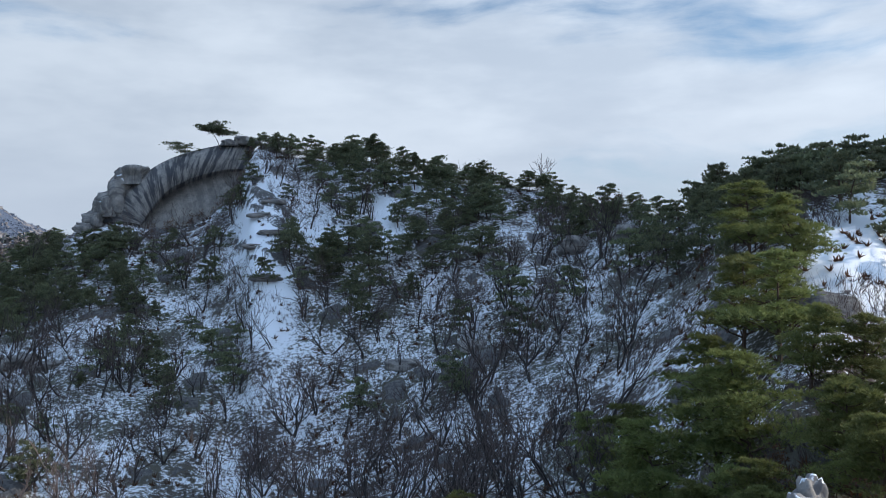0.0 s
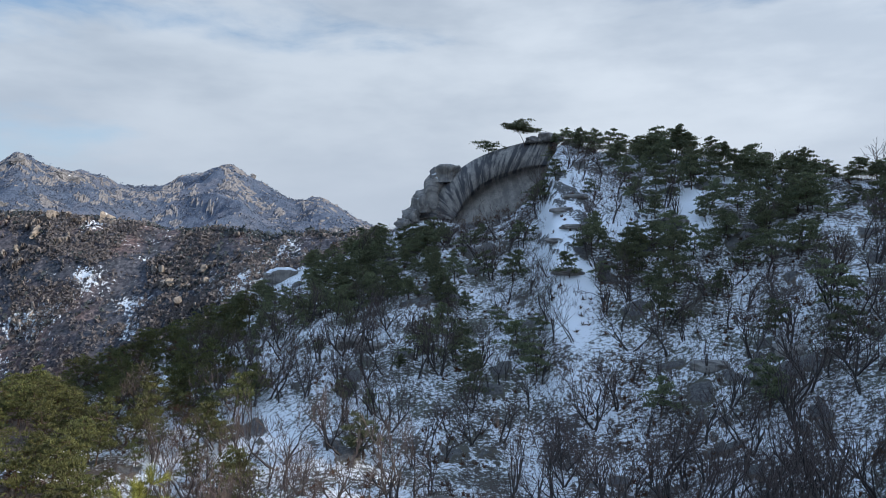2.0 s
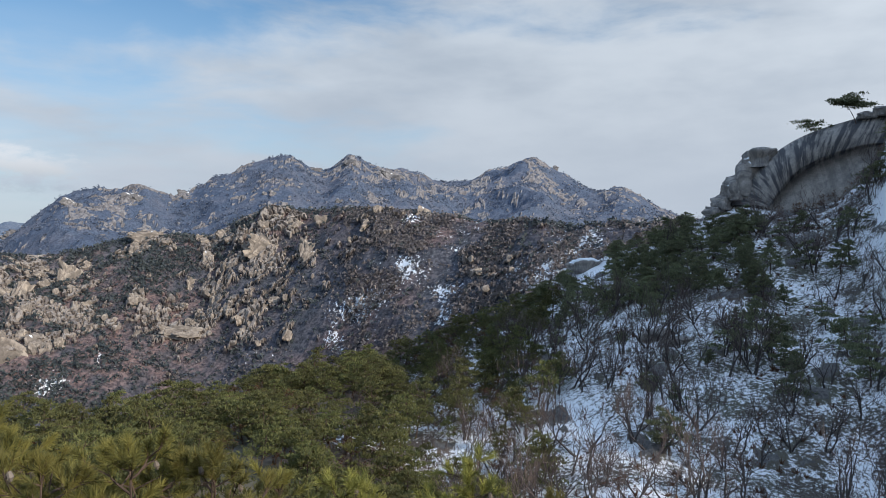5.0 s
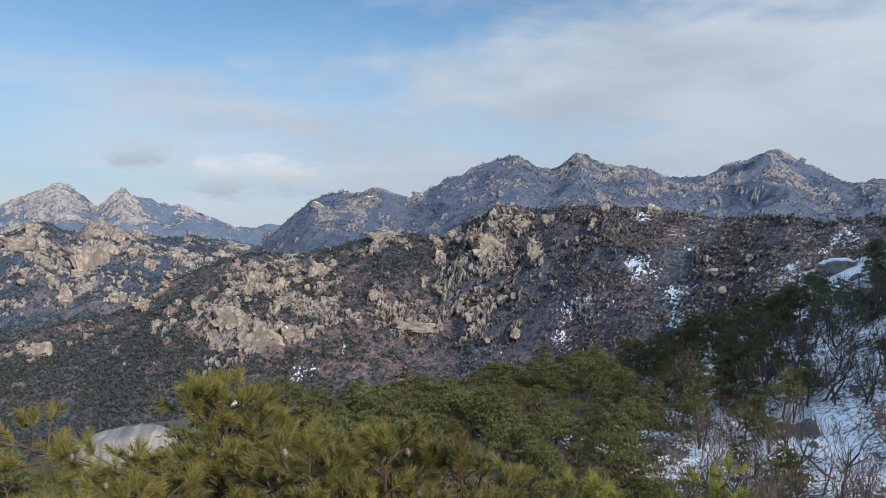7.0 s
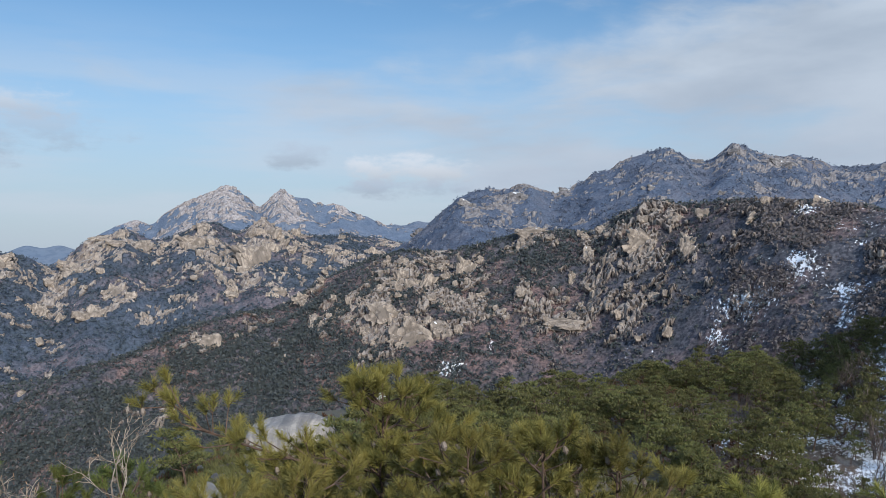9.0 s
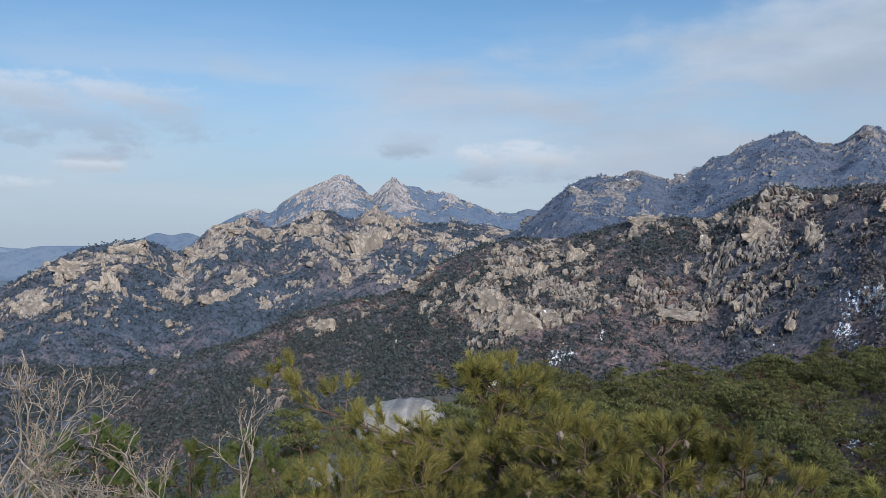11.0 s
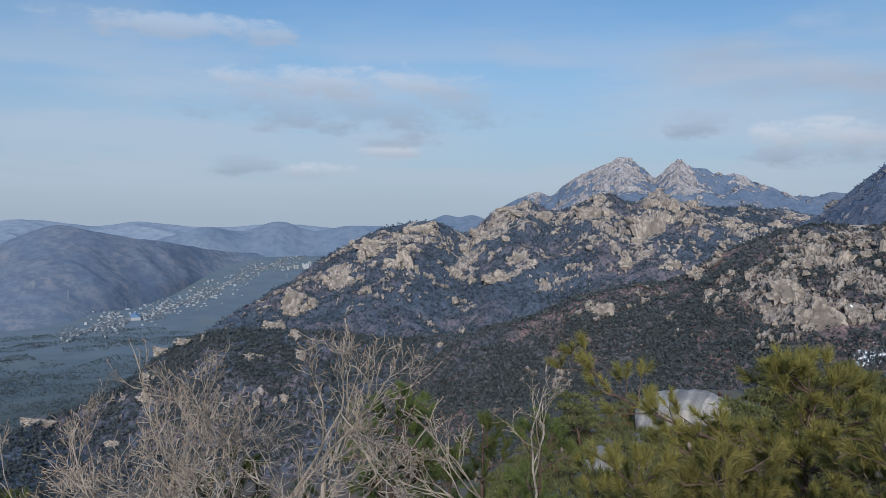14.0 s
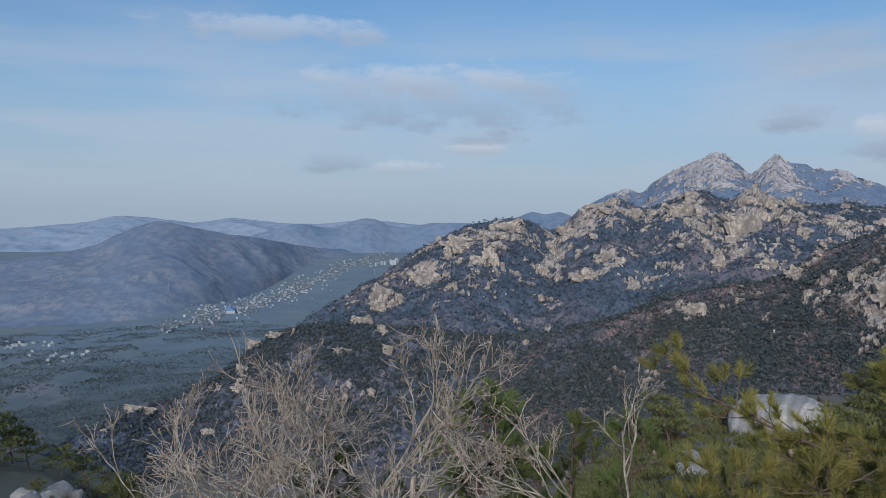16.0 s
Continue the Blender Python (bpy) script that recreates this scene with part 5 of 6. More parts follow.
# the dark band of pines below the dome, and the close stand at the foot of the spur
for x, y, z in scatter(60, 21, 36, lambda a, e, r: 1.0 if -3.2 < e and r < 204 and not open_snow(a, e) and off_dome(a, r) else 0.0, 2.2):
    plant("band_pine", PINES, int(rng.integers(5)), (x, y, z), "dark pine in a close band below the rock dome", "tree", "pines below the dome", float(rng.uniform(0.5, 0.85)))
for x, y, z in scatter(70, 37, 56, lambda a, e, r: 1.0 if e < -8 and math.hypot((a - 51) / 2.5, (e + 13.2) / 1.2) > 1 else 0.0, 2.6):
    plant("spur_pine", SPUR_PINES, int(rng.integers(4)), (x, y, z), "green pine in a close stand on the spur", "tree", "pines of the spur", float(rng.uniform(0.6, 1.2)))
# pines and russet scrub beside and below the dome
for a, r, k in [(12.3, 197, 0.6), (12.8, 198, 0.7), (13.3, 199, 0.55), (13.7, 196, 0.5), (11.8, 194, 0.6)]:
    plant("band_pine", PINES, int(rng.integers(5)), place(a, r), "dark pine beside the rock dome", "tree", "pines below the dome", k)
for k in range(12):
    plant("dry_oak", DRY, k % 3, place(13.6 + 0.62 * k, 195.5 - 0.2 * k), "bare oak scrub at the foot of the rock dome", "tree", "oaks with dry leaves", float(rng.uniform(0.6, 1.0)))
# pines along the crest line
for az in np.arange(-31, 12.0, 0.44):
    a = float(az + rng.normal(0, 0.3))
    r = float(curve(np.array(a), CREST, 1)) - float(rng.uniform(-1, 6))
    k = (0.95 if a < -17 else 0.85 if a > 1 else 0.72) * float(rng.uniform(0.6, 1.1)) * (0.55 if -18 < a < -14.5 else 1)
    plant("crest_pine", PINES, int(rng.integers(5)), place(a, r), "windswept pine standing on the crest", "tree", "pines of the crest", k)
# the near stand of full pines
NEAR_STAND = [(-12.5, 62, 7.6), (-15.5, 58, 8.6), (-18.5, 60, 9.2), (-21.0, 56, 8.2), (-14.0, 72, 8.4), (-17.5, 74, 9.0), (-20.5, 76, 9.6), (-22.8, 70, 9.2), (-24.5, 62, 6.6), (-27.0, 50, 6.8), (-29.5, 54, 8.0), (-16.8, 50, 5.6),
              (-19.6, 46, 5.4), (-22.0, 44, 4.8), (-27.5, 62, 7.0), (-30.5, 66, 8.8), (-24, 84, 9.0), (-21, 92, 9.5), (-1.0, 66, 5.2), (-28.6, 44, 5.0), (-25.8, 52, 4.6), (-11.0, 80, 6.5), (-31.5, 46, 6.0), (-26.8, 46, 4.4), (-32, 58, 8.0), (-19.5, 41, 3.8), (-21.5, 42, 4.2), (-17.5, 43, 4.0), (-22.8, 40, 3.0)]
for a, r, h in NEAR_STAND:
    plant("full_pine", FULL_PINES, int(rng.integers(4)), place(a, r), "dense green pine with broad tiers of needles", "tree", "stand of near pines", h / 8.0)
for a, r, k in [(-23.0, 46, 0.8), (-24.6, 45, 0.7), (-21.8, 52, 0.8), (-28.5, 41, 0.6)]:
    plant("dry_oak", DRY, int(rng.integers(3)), place(a, r), "young oak keeping dry russet leaves", "tree", "oaks with dry leaves", k)
for a, r, k in [(83.4, 66, 0.5), (82.0, 72, 0.45), (80.2, 74, 0.5), (78.4, 78, 0.55), (84.6, 60, 0.45), (81.0, 66, 0.4), (88.5, 56, 0.5), (90.5, 52, 0.5), (93, 50, 0.45), (87, 66, 0.5)]:
    plant("spur_pine", SPUR_PINES, int(rng.integers(4)), place(a, r), "small green pine before the granite slabs", "tree", "pines of the spur", k)
for a, r, k in [(131.5, 64, 0.6), (133.2, 62, 0.7), (134.6, 64, 0.75), (129.6, 65, 0.5), (128.0, 66, 0.5), (131.0, 57, 0.35), (129.2, 57, 0.3), (126.4, 64, 0.5), (124.8, 62, 0.5), (136, 60, 0.8), (127.4, 60, 0.4), (132.4, 66, 0.7), (125.6, 58, 0.4)]:
    plant("spur_pine", SPUR_PINES, int(rng.integers(4)), place(a, r), "olive green pine on the knoll beside snowy rocks", "tree", "pines of the knoll", k)
for a, r, k in [(128.5, 59, 0.55), (127.8, 58, 0.45), (122.5, 60, 0.4)]:
    plant("dry_oak", DRY, int(rng.integers(3)), place(a, r), "russet oak shrub with dry leaves on the knoll", "tree", "oaks with dry leaves", k)
# single pines on the open slope
for a, e, h in [(6, -4.8, 7.5), (16, -7.0, 6.0), (21.5, -5.5, 5.5), (-0.8, -10, 6.5), (8.5, -1.5, 6.5), (-5.6, -6, 6.0), (26.5, -11.0, 3.5), (19, -8.2, 3.2)]:
    rr = np.arange(70, 200, 0.5)
    gx, gy = polar(a, rr)
    r = float(rr[np.argmin(np.abs(np.degrees(np.arctan2(ground_z(gx, gy), rr)) - e))])
    plant("pine_tree", PINES, int(rng.integers(5)), place(a, r), "single green pine among bare trees", "tree", "pines of the slope", h / 6.2)
# trees of the summit
SUMMIT_PINE = pine_meshes(150, 4.4, 4.6, 14, 5, 46, 5, 0.40, 0.14, mat_shade_needles, 0.70, 0.10, lean=0.30)
tree("summit_pine", SUMMIT_PINE, place(15.55, 202, 8.0), "flat-topped pine with a bare trunk on the rock summit", "tree", "", 1.0, 1.2)
tree("dwarf_pine", pine_meshes(151, 2.6, 4.2, 10, 5, 34, 5, 0.34, 0.11, mat_shade_needles, 0.55, 0.10), place(18.2, 204, 7.2), "low spreading dwarf pine on the rock", "tree", "", 2.0, 1.1)
tree("dwarf_pine", pine_meshes(152, 2.2, 1.6, 7, 3, 18, 5, 0.30, 0.08, mat_shade_needles, 0.4, 0.15), place(17.0, 204, 7.5), "small pine shrub on the rock", "tree", "", 2.0, 0.7)

BARE_ZONE = lambda a, e, r: (1.0 - min(0.95, float(pine_weight(a, e)) * 0.9)) * (1 if a < 38 else 0.25) * off_dome(a, r) * (0.12 if open_snow(a, e) else 1) * (0.1 if a < -25 and r < 110 else 1) * (0.1 if r > float(curve(np.array(a), CREST, 1)) - 14 and a < 13 else 1)
for x, y, z in scatter(298, -14, 44, BARE_ZONE, 2.4):
    plant("bare_tree", BARES, int(rng.integers(6)), (x, y, z), "leafless grey tree rising from snowy ground", "tree", "bare trees of the slope", float(rng.uniform(0.85, 1.45)))
for x, y, z in scatter(36, -28, 48, lambda a, e, r: 1.0 * off_dome(a, r), 5.0):
    plant("dry_oak", DRY, int(rng.integers(3)), (x, y, z), "young oak keeping dry russet leaves", "tree", "oaks with dry leaves", float(rng.uniform(0.5, 1.1)))


def make_brush():
    """Thin twigs and saplings between the trees, past counting."""
    n = 22000
    az, q = rng.uniform(-30, 50, n), rng.uniform(0, 1, n)
    rg, rc = curve(az, GULLY, 1) * 0.85, curve(az, CREST, 1)
    r = np.sqrt(rg ** 2 + (rc ** 2 - rg ** 2) * q)
    x, y = polar(az, r)
    z = ground_z(x, y)
    el = np.degrees(np.arctan2(z, r))
    keep = (fbm(x / 7, y / 7, z * 0, 3, 66) > 0.45) & (np.hypot((az - 12.7) / 1.4, (el - 2.2) / 3.0) > 1) & (np.hypot((az - 4.1) / 0.8, (el - 2.6) / 2.2) > 1) & ~((az > 13) & (az < 25) & (r > 188))
    base = np.stack([x, y, z - 0.1], -1)[keep]
    n = len(base)
    ax = rng.normal(0, 0.35, (n, 3)) + np.array([0, 0, 1.0])
    v, f = tufts(base, ax / np.linalg.norm(ax, axis=1, keepdims=True), 4, 2.4, 0.050, 0.26, rng)
    tagged(new("brushwood", mesh_of("brushwood", v, f, mat_twig)), "thin leafless undergrowth on the snowy slope", "undergrowth", kind="stuff")
    m = 9000
    az, r = rng.uniform(74, 112, m), np.sqrt(rng.uniform(24 ** 2, 104 ** 2, m))
    x, y = polar(az, r)
    keep = r < curve(az, CREST, 1) + 6
    x, y = x[keep], y[keep]
    v, f = tufts(np.stack([x, y, ground_z(x, y) - 0.1], -1), np.tile([0, 0, 1.0], (len(x), 1)), 10, 0.8, 0.16, 0.7, rng)
    tagged(new("pine_scrub", mesh_of("pine_scrub", v, f, mat_sun_spur_needles)), "low dark green pine scrub on the slope", "shrubs", kind="stuff")
    m = 4000
    az, q = rng.uniform(-32, 90, m), rng.uniform(0, 1, m)
    rg, rc = curve(az, GULLY, 1) * 0.7, curve(az, CREST, 1)
    r = rg + (rc - rg) * q
    x, y = polar(az, r)
    z = ground_z(x, y)
    keep = fbm(x / 9, y / 9, z * 0, 3, 67) > 0.52
    base = np.stack([x, y, z], -1)[keep]
    v, f = tufts(base, np.tile([0, 0, 1.0], (len(base), 1)), 12, 0.8, 0.22, 0.9, rng)
    tagged(new("low_shrubs", mesh_of("low_shrubs", v, f, mat_dry_leaf)), "low russet shrubs and dead leaves between the trees", "shrubs", kind="stuff")


make_brush()
for x, y, z in scatter(26, 36, 45, lambda a, e, r: 1.0 if e < -6 else 0.1, 2.5) + scatter(14, 46, 64, lambda a, e, r: 1.0 if e < -9 else 0.1, 4):
    plant("dry_oak", DRY, int(rng.integers(3)), (x, y, z), "young oak keeping dry russet leaves", "tree", "oaks with dry leaves", float(rng.uniform(0.7, 1.3)))

# ---------------------------------------------------------------- foreground
def near_pine_meshes(seed, height, spread, limbs, first, needles, arms=(), count=84):
    """A young pine close by: limbs in whorls, side shoots and a brush of long needles round every shoot.
    arms: long lower limbs (metres below the top, heading, length, rise)."""
    rng = np.random.default_rng(seed)
    trunk = limb_path(rng, np.array([0, 0, -0.4]), np.array([rng.normal(0, 0.02), rng.normal(0, 0.02), 1.0]), height + 0.3, 10, 0.035, 0.06)
    off = trunk[-1] * np.array([1, 1, 0]) / trunk[-1][2]
    trunk = [p - off * p[2] for p in trunk]
    wood, small, centres, axes, cones = chain(trunk, 0.016 * height, 0.008), [], [], [], []

    def shoots(tip, d, n, size):
        for _ in range(n):
            e = d + rng.normal(0, 0.50, 3) + np.array([0, 0, 0.5])
            e = e / np.linalg.norm(e)
            c = tip + e * size * rng.uniform(0.6, 1.3)
            small.append((*tip, *c, 0.006, 0.004))
            centres.append(c)
            axes.append(e)
            if rng.uniform() < 0.05:
                cones.append(c - e * 0.10)

    def limb(p, d, reach, thick):
        pts = limb_path(rng, p, d / np.linalg.norm(d), reach, 6, 0.13, 0.05)
        wood.extend(chain(pts, thick, 0.006))
        shoots(pts[-1], (pts[-1] - pts[-2]) * 6 / reach, 3, 0.14)
        for j in range(max(3, int(reach * 10))):
            g = rng.uniform(0.25, 1.0) * 6
            i2 = min(int(g), 5)
            q = pts[i2] + (pts[i2 + 1] - pts[i2]) * (g - i2)
            e = (pts[i2 + 1] - pts[i2]) * 6 / reach * 0.6 + rng.normal(0, 0.6, 3) * np.array([1, 1, 0.5]) + np.array([0, 0, 0.25])
            e = e / np.linalg.norm(e)
            tip = q + e * rng.uniform(0.18, 0.40) * min(1.0, 0.5 + reach * 0.4)
            small.append((*q, *tip, 0.008, 0.006))
            shoots(tip, e, 3, 0.14)
    for k in range(limbs):
        f = min(first + (1 - first) * (k + rng.uniform(0, 0.7)) / limbs, 0.97)
        i = int(f * 10)
        p = trunk[i] + (trunk[i + 1] - trunk[i]) * (f * 10 - i)
        a = k * 2.4 + rng.normal(0, 0.4)
        reach = spread * (1 - 0.85 * ((f - first) / (1 - first)) ** 1.1) * rng.uniform(0.55, 1.2)
        limb(p, np.array([math.cos(a), math.sin(a), rng.uniform(0.05, 0.5)]), reach, 0.006 * height * (1.15 - f) + 0.006)
    for drop, heading, length, rise in arms:
        f = (height - drop) / height * 10
        i = min(int(f), 9)
        limb(trunk[i] + (trunk[i + 1] - trunk[i]) * (f - i), np.array([-math.sin(radians(heading)), math.cos(radians(heading)), rise]), length, 0.022)
    shoots(trunk[-1], np.array([0, 0, 1.0]), 6, 0.16)
    v, f, tone = brushes(np.array(centres), np.array(axes), count, 0.105, 0.0064, rng)
    wv, wf = tubes(wood, 6)
    sv, sf = tubes(small, 3)
    out = [mesh_of("trunk", wv, wf, mat_bark), mesh_of("twig_work", sv, sf, mat_bark), mesh_of("crown", v, f, needles, tone)]
    if cones:
        segs = [(*c, *(c + np.array([0.01, 0.01, -0.045])), 0.016, 0.026) for c in cones] + [(*(c + np.array([0.01, 0.01, -0.045])), *(c + np.array([0.012, 0.012, -0.075])), 0.026, 0.006) for c in cones]
        out.append(mesh_of("cone_cluster", *tubes(segs, 6), mat_cone))
    return out


NEAR_PINES = [  # azimuth, distance, elevation of the top, spread, limbs, seed
    (74.0, 8.6, -7.5, 1.7, 42, 301), (63.2, 7.4, -11.3, 1.6, 28, 302), (68.2, 7.2, -12.2, 1.7, 30, 303), (58.2, 7.6, -12.1, 1.5, 24, 311), (48.9, 8.2, -14.6, 1.0, 16, 304), (41.1, 8.0, -13.4, 1.0, 15, 305),
    (54.0, 8.4, -14.3, 1.2, 18, 306), (100.6, 13.0, -11.0, 1.7, 34, 307), (91.0, 10.5, -12.9, 1.0, 18, 308), (94.8, 11.0, -13.1, 1.0, 18, 314), (84.5, 8.0, -14.8, 1.4, 22, 309), (35.5, 9.0, -15.6, 0.7, 9, 310),
    (79.0, 7.6, -13.6, 1.7, 28, 312), (112.0, 11.5, -15.0, 1.4, 18, 313), (125.0, 12.0, -16.5, 1.2, 14, 315), (97.0, 9.5, -15.0, 1.0, 14, 316)]
ARMS = {301: [(0.85, 166, 2.25, 0.04), (1.15, 170, 1.9, -0.02), (1.2, 155, 1.6, 0.0), (0.9, -15, 1.3, 0.0), (1.2, -20, 1.6, -0.1), (1.5, 160, 2.2, -0.1)]}
for a, r, e, sp, limbs, seed in NEAR_PINES:
    at = place(a, r)
    h = r * math.tan(radians(e)) - at.z
    dark = seed in (307, 308, 313, 314, 315, 316)
    meshes = near_pine_meshes(seed, h - 0.15, sp, limbs, max(0.3, 1 - 2.9 / h), mat_green_needles if dark else mat_near_needles, ARMS.get(seed, ()))
    tree("young_pine", meshes, at, "bushy green young pine behind bare twigs" if dark else "yellow-green young pine with long needle tufts", "tree", "pines before the camera", 0.0, 1.0)


def shrub_meshes(seed, height, crown, depth, kids):
    """A bare shrub: a short trunk, wide crooked limbs and knobbly forking twigs."""
    rng = np.random.default_rng(seed)
    trunk, limbs, twigs, buds = [], [], [], []

    def grow(p, d, length, r, level):
        pts = limb_path(rng, p, d, length, 4 if level < 3 else 3 if level < depth else 2, 0.17, 0.05)
        (limbs if level < 2 else twigs).extend(chain(pts, max(r, 0.0036), max(r * 0.6, 0.0028)))
        if level >= depth:
            buds.append(pts[-1])
            return
        for k in range(kids):
            g = rng.uniform(0.35, 1.0) if k else 1.0
            n = len(pts) - 1
            i = min(int(g * n), n - 1)
            q = pts[i] + (pts[i + 1] - pts[i]) * (g * n - i)
            dd = pts[i + 1] - pts[i]
            dd = dd / np.linalg.norm(dd) + rng.normal(0, 0.55, 3) + np.array([0, 0, 0.14])
            grow(q, dd / np.linalg.norm(dd), length * rng.uniform(0.42, 0.68), r * 0.58, level + 1)
    stem = limb_path(rng, np.array([0, 0, -0.3]), np.array([rng.normal(0, 0.1), rng.normal(0, 0.1), 1.0]), height - crown * 0.75, 5, 0.08, 0.05)
    trunk += chain(stem, 0.040, 0.028)
    for k in range(5):
        a = k * 2.4 + rng.normal(0, 0.5)
        d = np.array([math.cos(a) * 0.9, math.sin(a) * 0.9, rng.uniform(0.35, 1.0)])
        grow(stem[-1] - (stem[-1] - stem[-2]) * rng.uniform(0, 0.8), d / np.linalg.norm(d), crown * rng.uniform(0.5, 0.7), 0.015, 0)
    bud = [(*q, *(q + rng.normal(0, 0.012, 3)), 0.006, 0.003) for q in buds]
    return [mesh_of("trunk", *tubes(trunk, 6), mat_pale_bark), mesh_of("limb_work", *tubes(limbs, 4), mat_pale_bark), mesh_of("crown", *tubes(twigs, 3), mat_pale_bark), mesh_of("bud_cluster", *tubes(bud, 3), mat_bud)]


NEAR_BARES = [  # azimuth, distance, elevation of the top, crown height, levels, forks, seed
    (108.5, 8.6, -6.9, 2.2, 4, 4, 401), (115.5, 9.0, -8.6, 1.9, 4, 4, 402), (94.5, 8.5, -10.8, 1.7, 4, 3, 403), (120.5, 9.0, -11.6, 1.8, 4, 3, 404), (126.5, 10.0, -14.0, 1.6, 4, 3, 405), (102.0, 7.5, -12.6, 1.5, 4, 3, 406), (111.5, 7.2, -12.8, 1.5, 4, 3, 407), (118, 7.2, -14.2, 1.4, 4, 3, 408), (104.6, 8.4, -9.4, 1.8, 4, 3, 409)]
for a, r, e, crown, depth, kids, seed in NEAR_BARES:
    at = place(a, r)
    h = r * math.tan(radians(e)) - at.z
    meshes = shrub_meshes(seed, h, crown, depth, kids)
    tree("bare_shrub", meshes, at, "pale leafless shrub with knobbly forking twigs", "shrub", "bare shrubs before the camera", 0.0, h / top_of(meshes))


# ---------------------------------------------------------------- the valley town
def house_meshes(w, d, h, roof, pitched):
    def box(x0, x1, y0, y1, z0, z1):
        v = np.array([(x, y, z) for z in (z0, z1) for x, y in ((x0, y0), (x1, y0), (x1, y1), (x0, y1))])
        return v, np.array([(3, 2, 1, 0), (4, 5, 6, 7), (0, 1, 5, 4), (1, 2, 6, 5), (2, 3, 7, 6), (3, 0, 4, 7)])
    wall = mesh_of("wall", *box(-w / 2, w / 2, -d / 2, d / 2, -4, h), mat_wall)
    v, f = box(-w / 2 - 0.4, w / 2 + 0.4, -d / 2 - 0.4, d / 2 + 0.4, h, h + 0.6)
    if pitched:
        v[4:, 1] *= 0.05
        v[4:, 2] += d * 0.28
    return [wall, mesh_of("roof", v, f, roof)]


HOUSES = [house_meshes(11, 8, 5, mat_roof, True), house_meshes(14, 10, 8, mat_wall, False), house_meshes(9, 8, 4, mat_blue_roof, True), house_meshes(20, 12, 9, mat_wall, False)]
TOWN = [(129.8, -9.4, 1.6, 0.3, 16), (119.5, -6.8, 2.2, 0.35, 50), (117.0, -6.2, 1.8, 0.4, 60), (114.6, -5.4, 1.6, 0.5, 45), (112.6, -4.6, 1.2, 0.4, 30), (110.5, -3.6, 1.4, 0.3, 20), (131.8, -8.6, 1.2, 0.25, 14)]
for a0, e0, wa, we, count in TOWN:
    for _ in range(count):
        a, e = float(rng.normal(a0, wa * 0.6)), float(rng.normal(e0, we * 0.6))
        rr = np.arange(900, 4200, 12.0)
        gx, gy = polar(a, rr)
        r = float(rr[np.argmin(np.abs(np.degrees(np.arctan2(ground_z(gx, gy), rr)) - e))]) + float(rng.normal(0, 14))
        plant("house", HOUSES, int(rng.choice(4, p=[0.4, 0.3, 0.12, 0.18])), place(a, r), "small pale house in the valley town", "house", "houses of the town", float(rng.uniform(0.35, 0.62)))


def make_outskirts():
    """The many small roofs of the town, past counting."""
    n = 1500
    k = rng.uniform(0, 1, n)
    az = 123.0 - 15.5 * k + rng.normal(0, 0.5, n)
    el = np.interp(az, [107, 110.2, 111.8, 113.7, 116.4, 119, 123], [-2.4, -3.5, -4.0, -5.1, -6.1, -6.8, -7.7]) + rng.normal(0, 0.30, n) * (0.6 + 0.6 * np.sin(az * 2.1)) - 0.15
    rr = np.arange(1500, 4200, 10.0)
    vs, fs = [], []
    for a, e in zip(az, el):
        gx, gy = polar(a, rr)
        r = float(rr[np.argmin(np.abs(np.degrees(np.arctan2(ground_z(gx, gy), rr)) - e))]) + float(rng.normal(0, 10))
        x, y = polar(a, r)
        z = float(ground_z(x, y))
        w, d, h, c = rng.uniform(1.6, 4.2), rng.uniform(1.6, 3.2), rng.uniform(2, 5), rng.uniform(0, 3)
        q = [(x + s * w * math.cos(c) - t * d * math.sin(c), y + s * w * math.sin(c) + t * d * math.cos(c)) for s, t in ((-1, -1), (1, -1), (1, 1), (-1, 1))]
        b = len(vs) * 8
        vs.append([(*p, z - 3) for p in q] + [(*p, z + h) for p in q])
        fs += [(b + 4, b + 5, b + 6, b + 7), (b, b + 1, b + 5, b + 4), (b + 1, b + 2, b + 6, b + 5), (b + 2, b + 3, b + 7, b + 6), (b + 3, b, b + 4, b + 7)]
    tagged(new("town_roofs", mesh_of("town_roofs", np.array(vs).reshape(-1, 3), np.array(fs), mat_town)), "scattered small pale roofs along the valley", "town", kind="stuff")


make_outskirts()


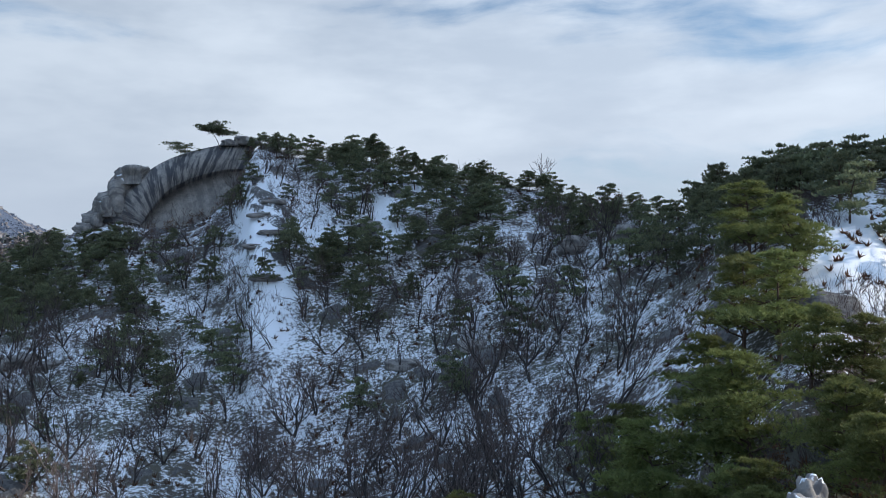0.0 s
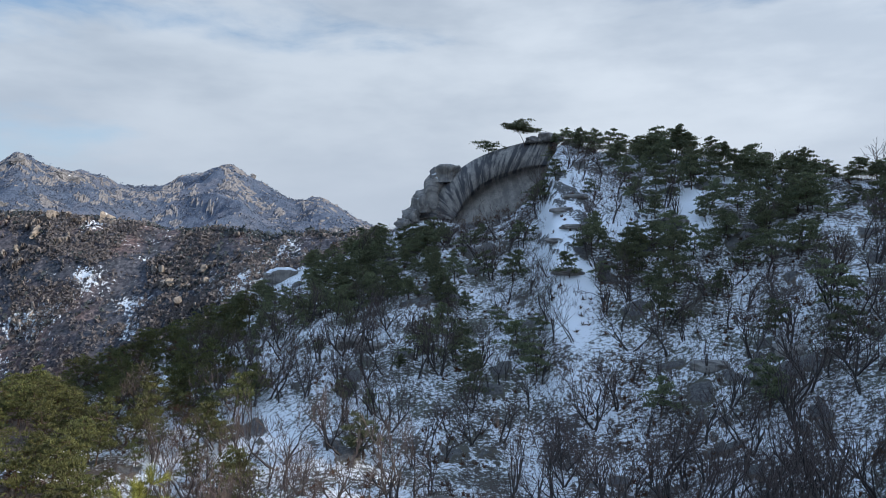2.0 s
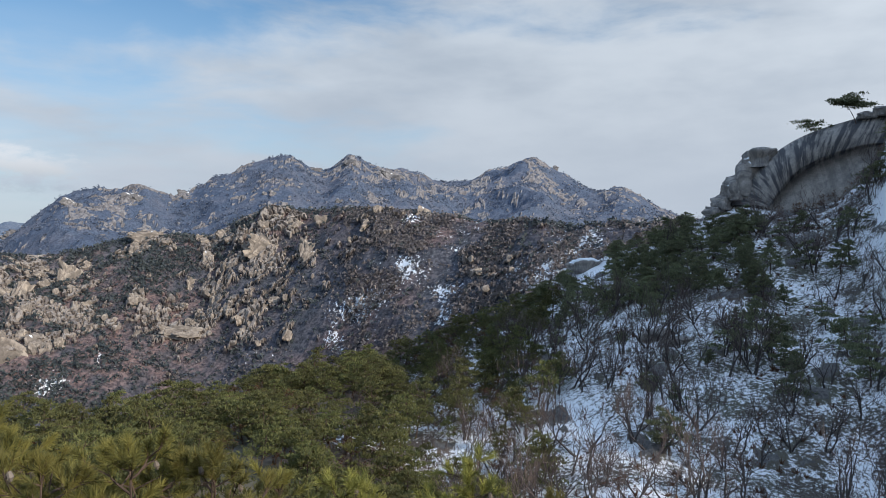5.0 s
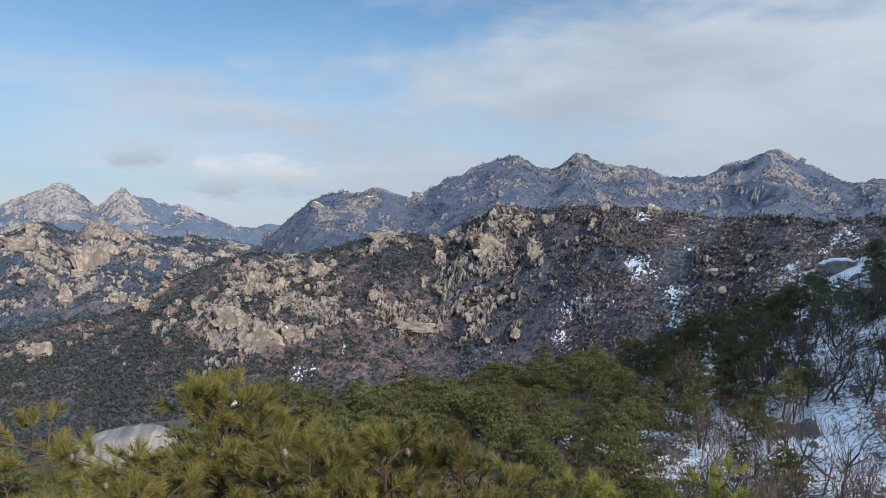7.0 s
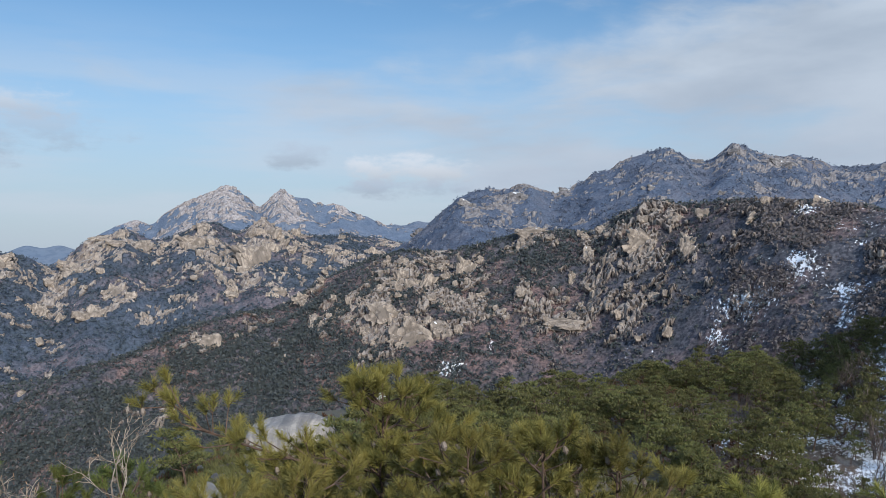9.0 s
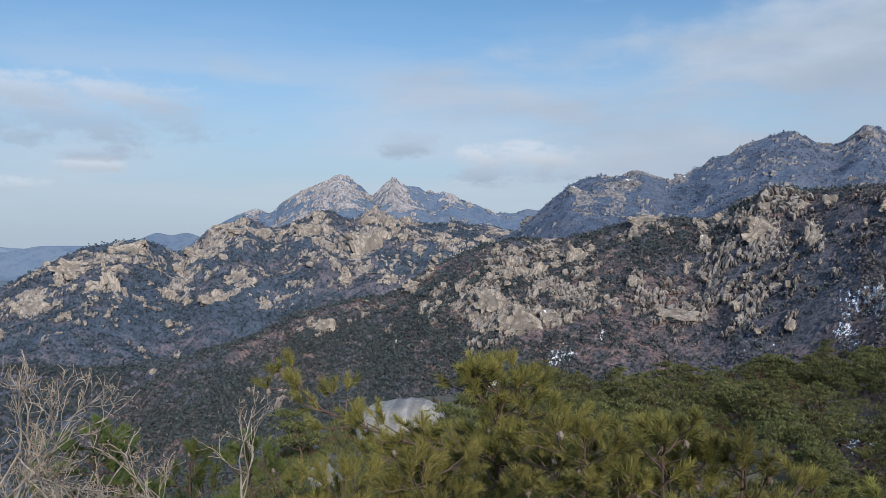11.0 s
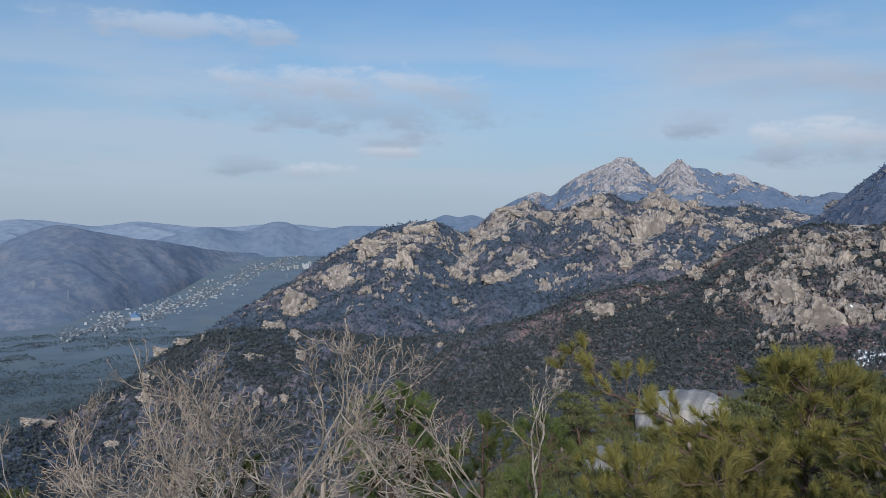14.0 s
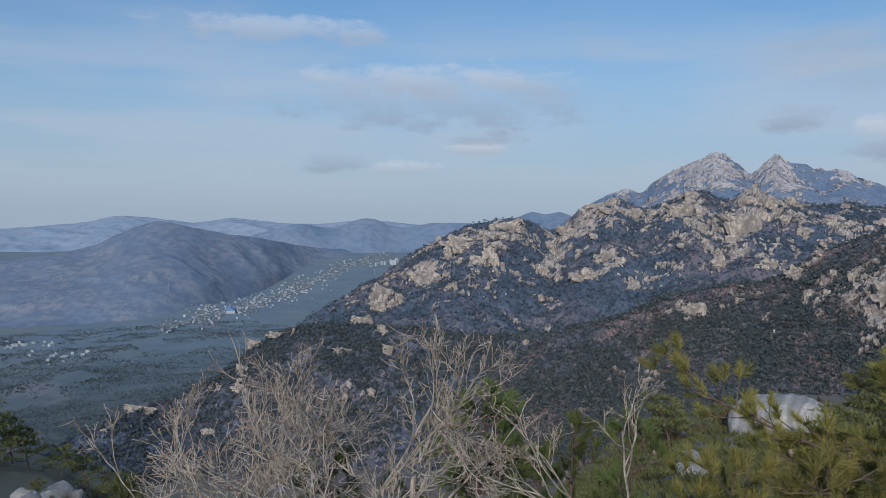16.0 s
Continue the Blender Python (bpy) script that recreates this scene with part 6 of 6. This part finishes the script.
def make_valley_wood():
    """Tree crowns on the valley floor below the town, past counting."""
    n = 52000
    az, r = rng.uniform(106, 137, n), rng.uniform(620, 2300, n)
    x, y = polar(az, r)
    keep = fbm(x / 110, y / 110, x * 0, 4, 88) > 0.40
    x, y = x[keep], y[keep]
    base = np.stack([x, y, ground_z(x, y) - 1], -1)
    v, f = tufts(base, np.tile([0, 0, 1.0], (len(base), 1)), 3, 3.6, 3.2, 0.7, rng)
    tagged(new("valley_wood", mesh_of("valley_wood", v, f, mat_valley_crown)), "woods on the valley floor, tinted blue-green as haze", "woods", kind="stuff")


make_valley_wood()
hall = thing("long_hall", place(118.9, 2480), "long blue-roofed hall at the edge of the town", "building", "", radians(30))
for me in house_meshes(70, 26, 7, mat_blue_roof, True):
    part(me.name.split(".")[0], me, hall)
TOWERS = [house_meshes(16, 34, 48, mat_wall, False)]
for k in range(14):
    a = 104.2 + 4.6 * rng.uniform()
    plant("apartment_block", TOWERS, 0, place(a, 3500 + 150 * rng.uniform()), "pale apartment tower beyond the valley", "building", "apartment towers", float(rng.uniform(0.3, 0.55)))


def pylon_meshes():
    legs = [(s * 3.5, t * 3.5, -2, s * 0.8, t * 0.8, 34, 0.35, 0.25) for s in (-1, 1) for t in (-1, 1)]
    arms = [(-5, 0, z, 5, 0, z, 0.25, 0.25) for z in (22, 27, 32)]
    lace = [(s * 2.8, t * 2.8, 6 + 8 * k, -s * 1.8, t * 1.8, 14 + 8 * k, 0.15, 0.15) for s in (-1, 1) for t in (-1, 1) for k in (0, 1)]
    return [mesh_of("legs", *tubes(legs, 4), mat_steel), mesh_of("arms", *tubes(arms, 4), mat_steel), mesh_of("lattice", *tubes(lace, 3), mat_steel)]


PYLON = [pylon_meshes()]
for a, r in [(129.6, 2800), (125.0, 2650), (123.0, 2600), (119.5, 2700), (114.5, 2950), (108.8, 3350)]:
    x, y = polar(a, r)
    hit, at, _, _, _, _ = scene.ray_cast(bpy.context.evaluated_depsgraph_get(), Vector((x, y, 400)), Vector((0, 0, -1)))
    plant("power_pylon", PYLON, 0, at, "steel lattice power pylon on the hillside", "pylon", "power line", 0.75)
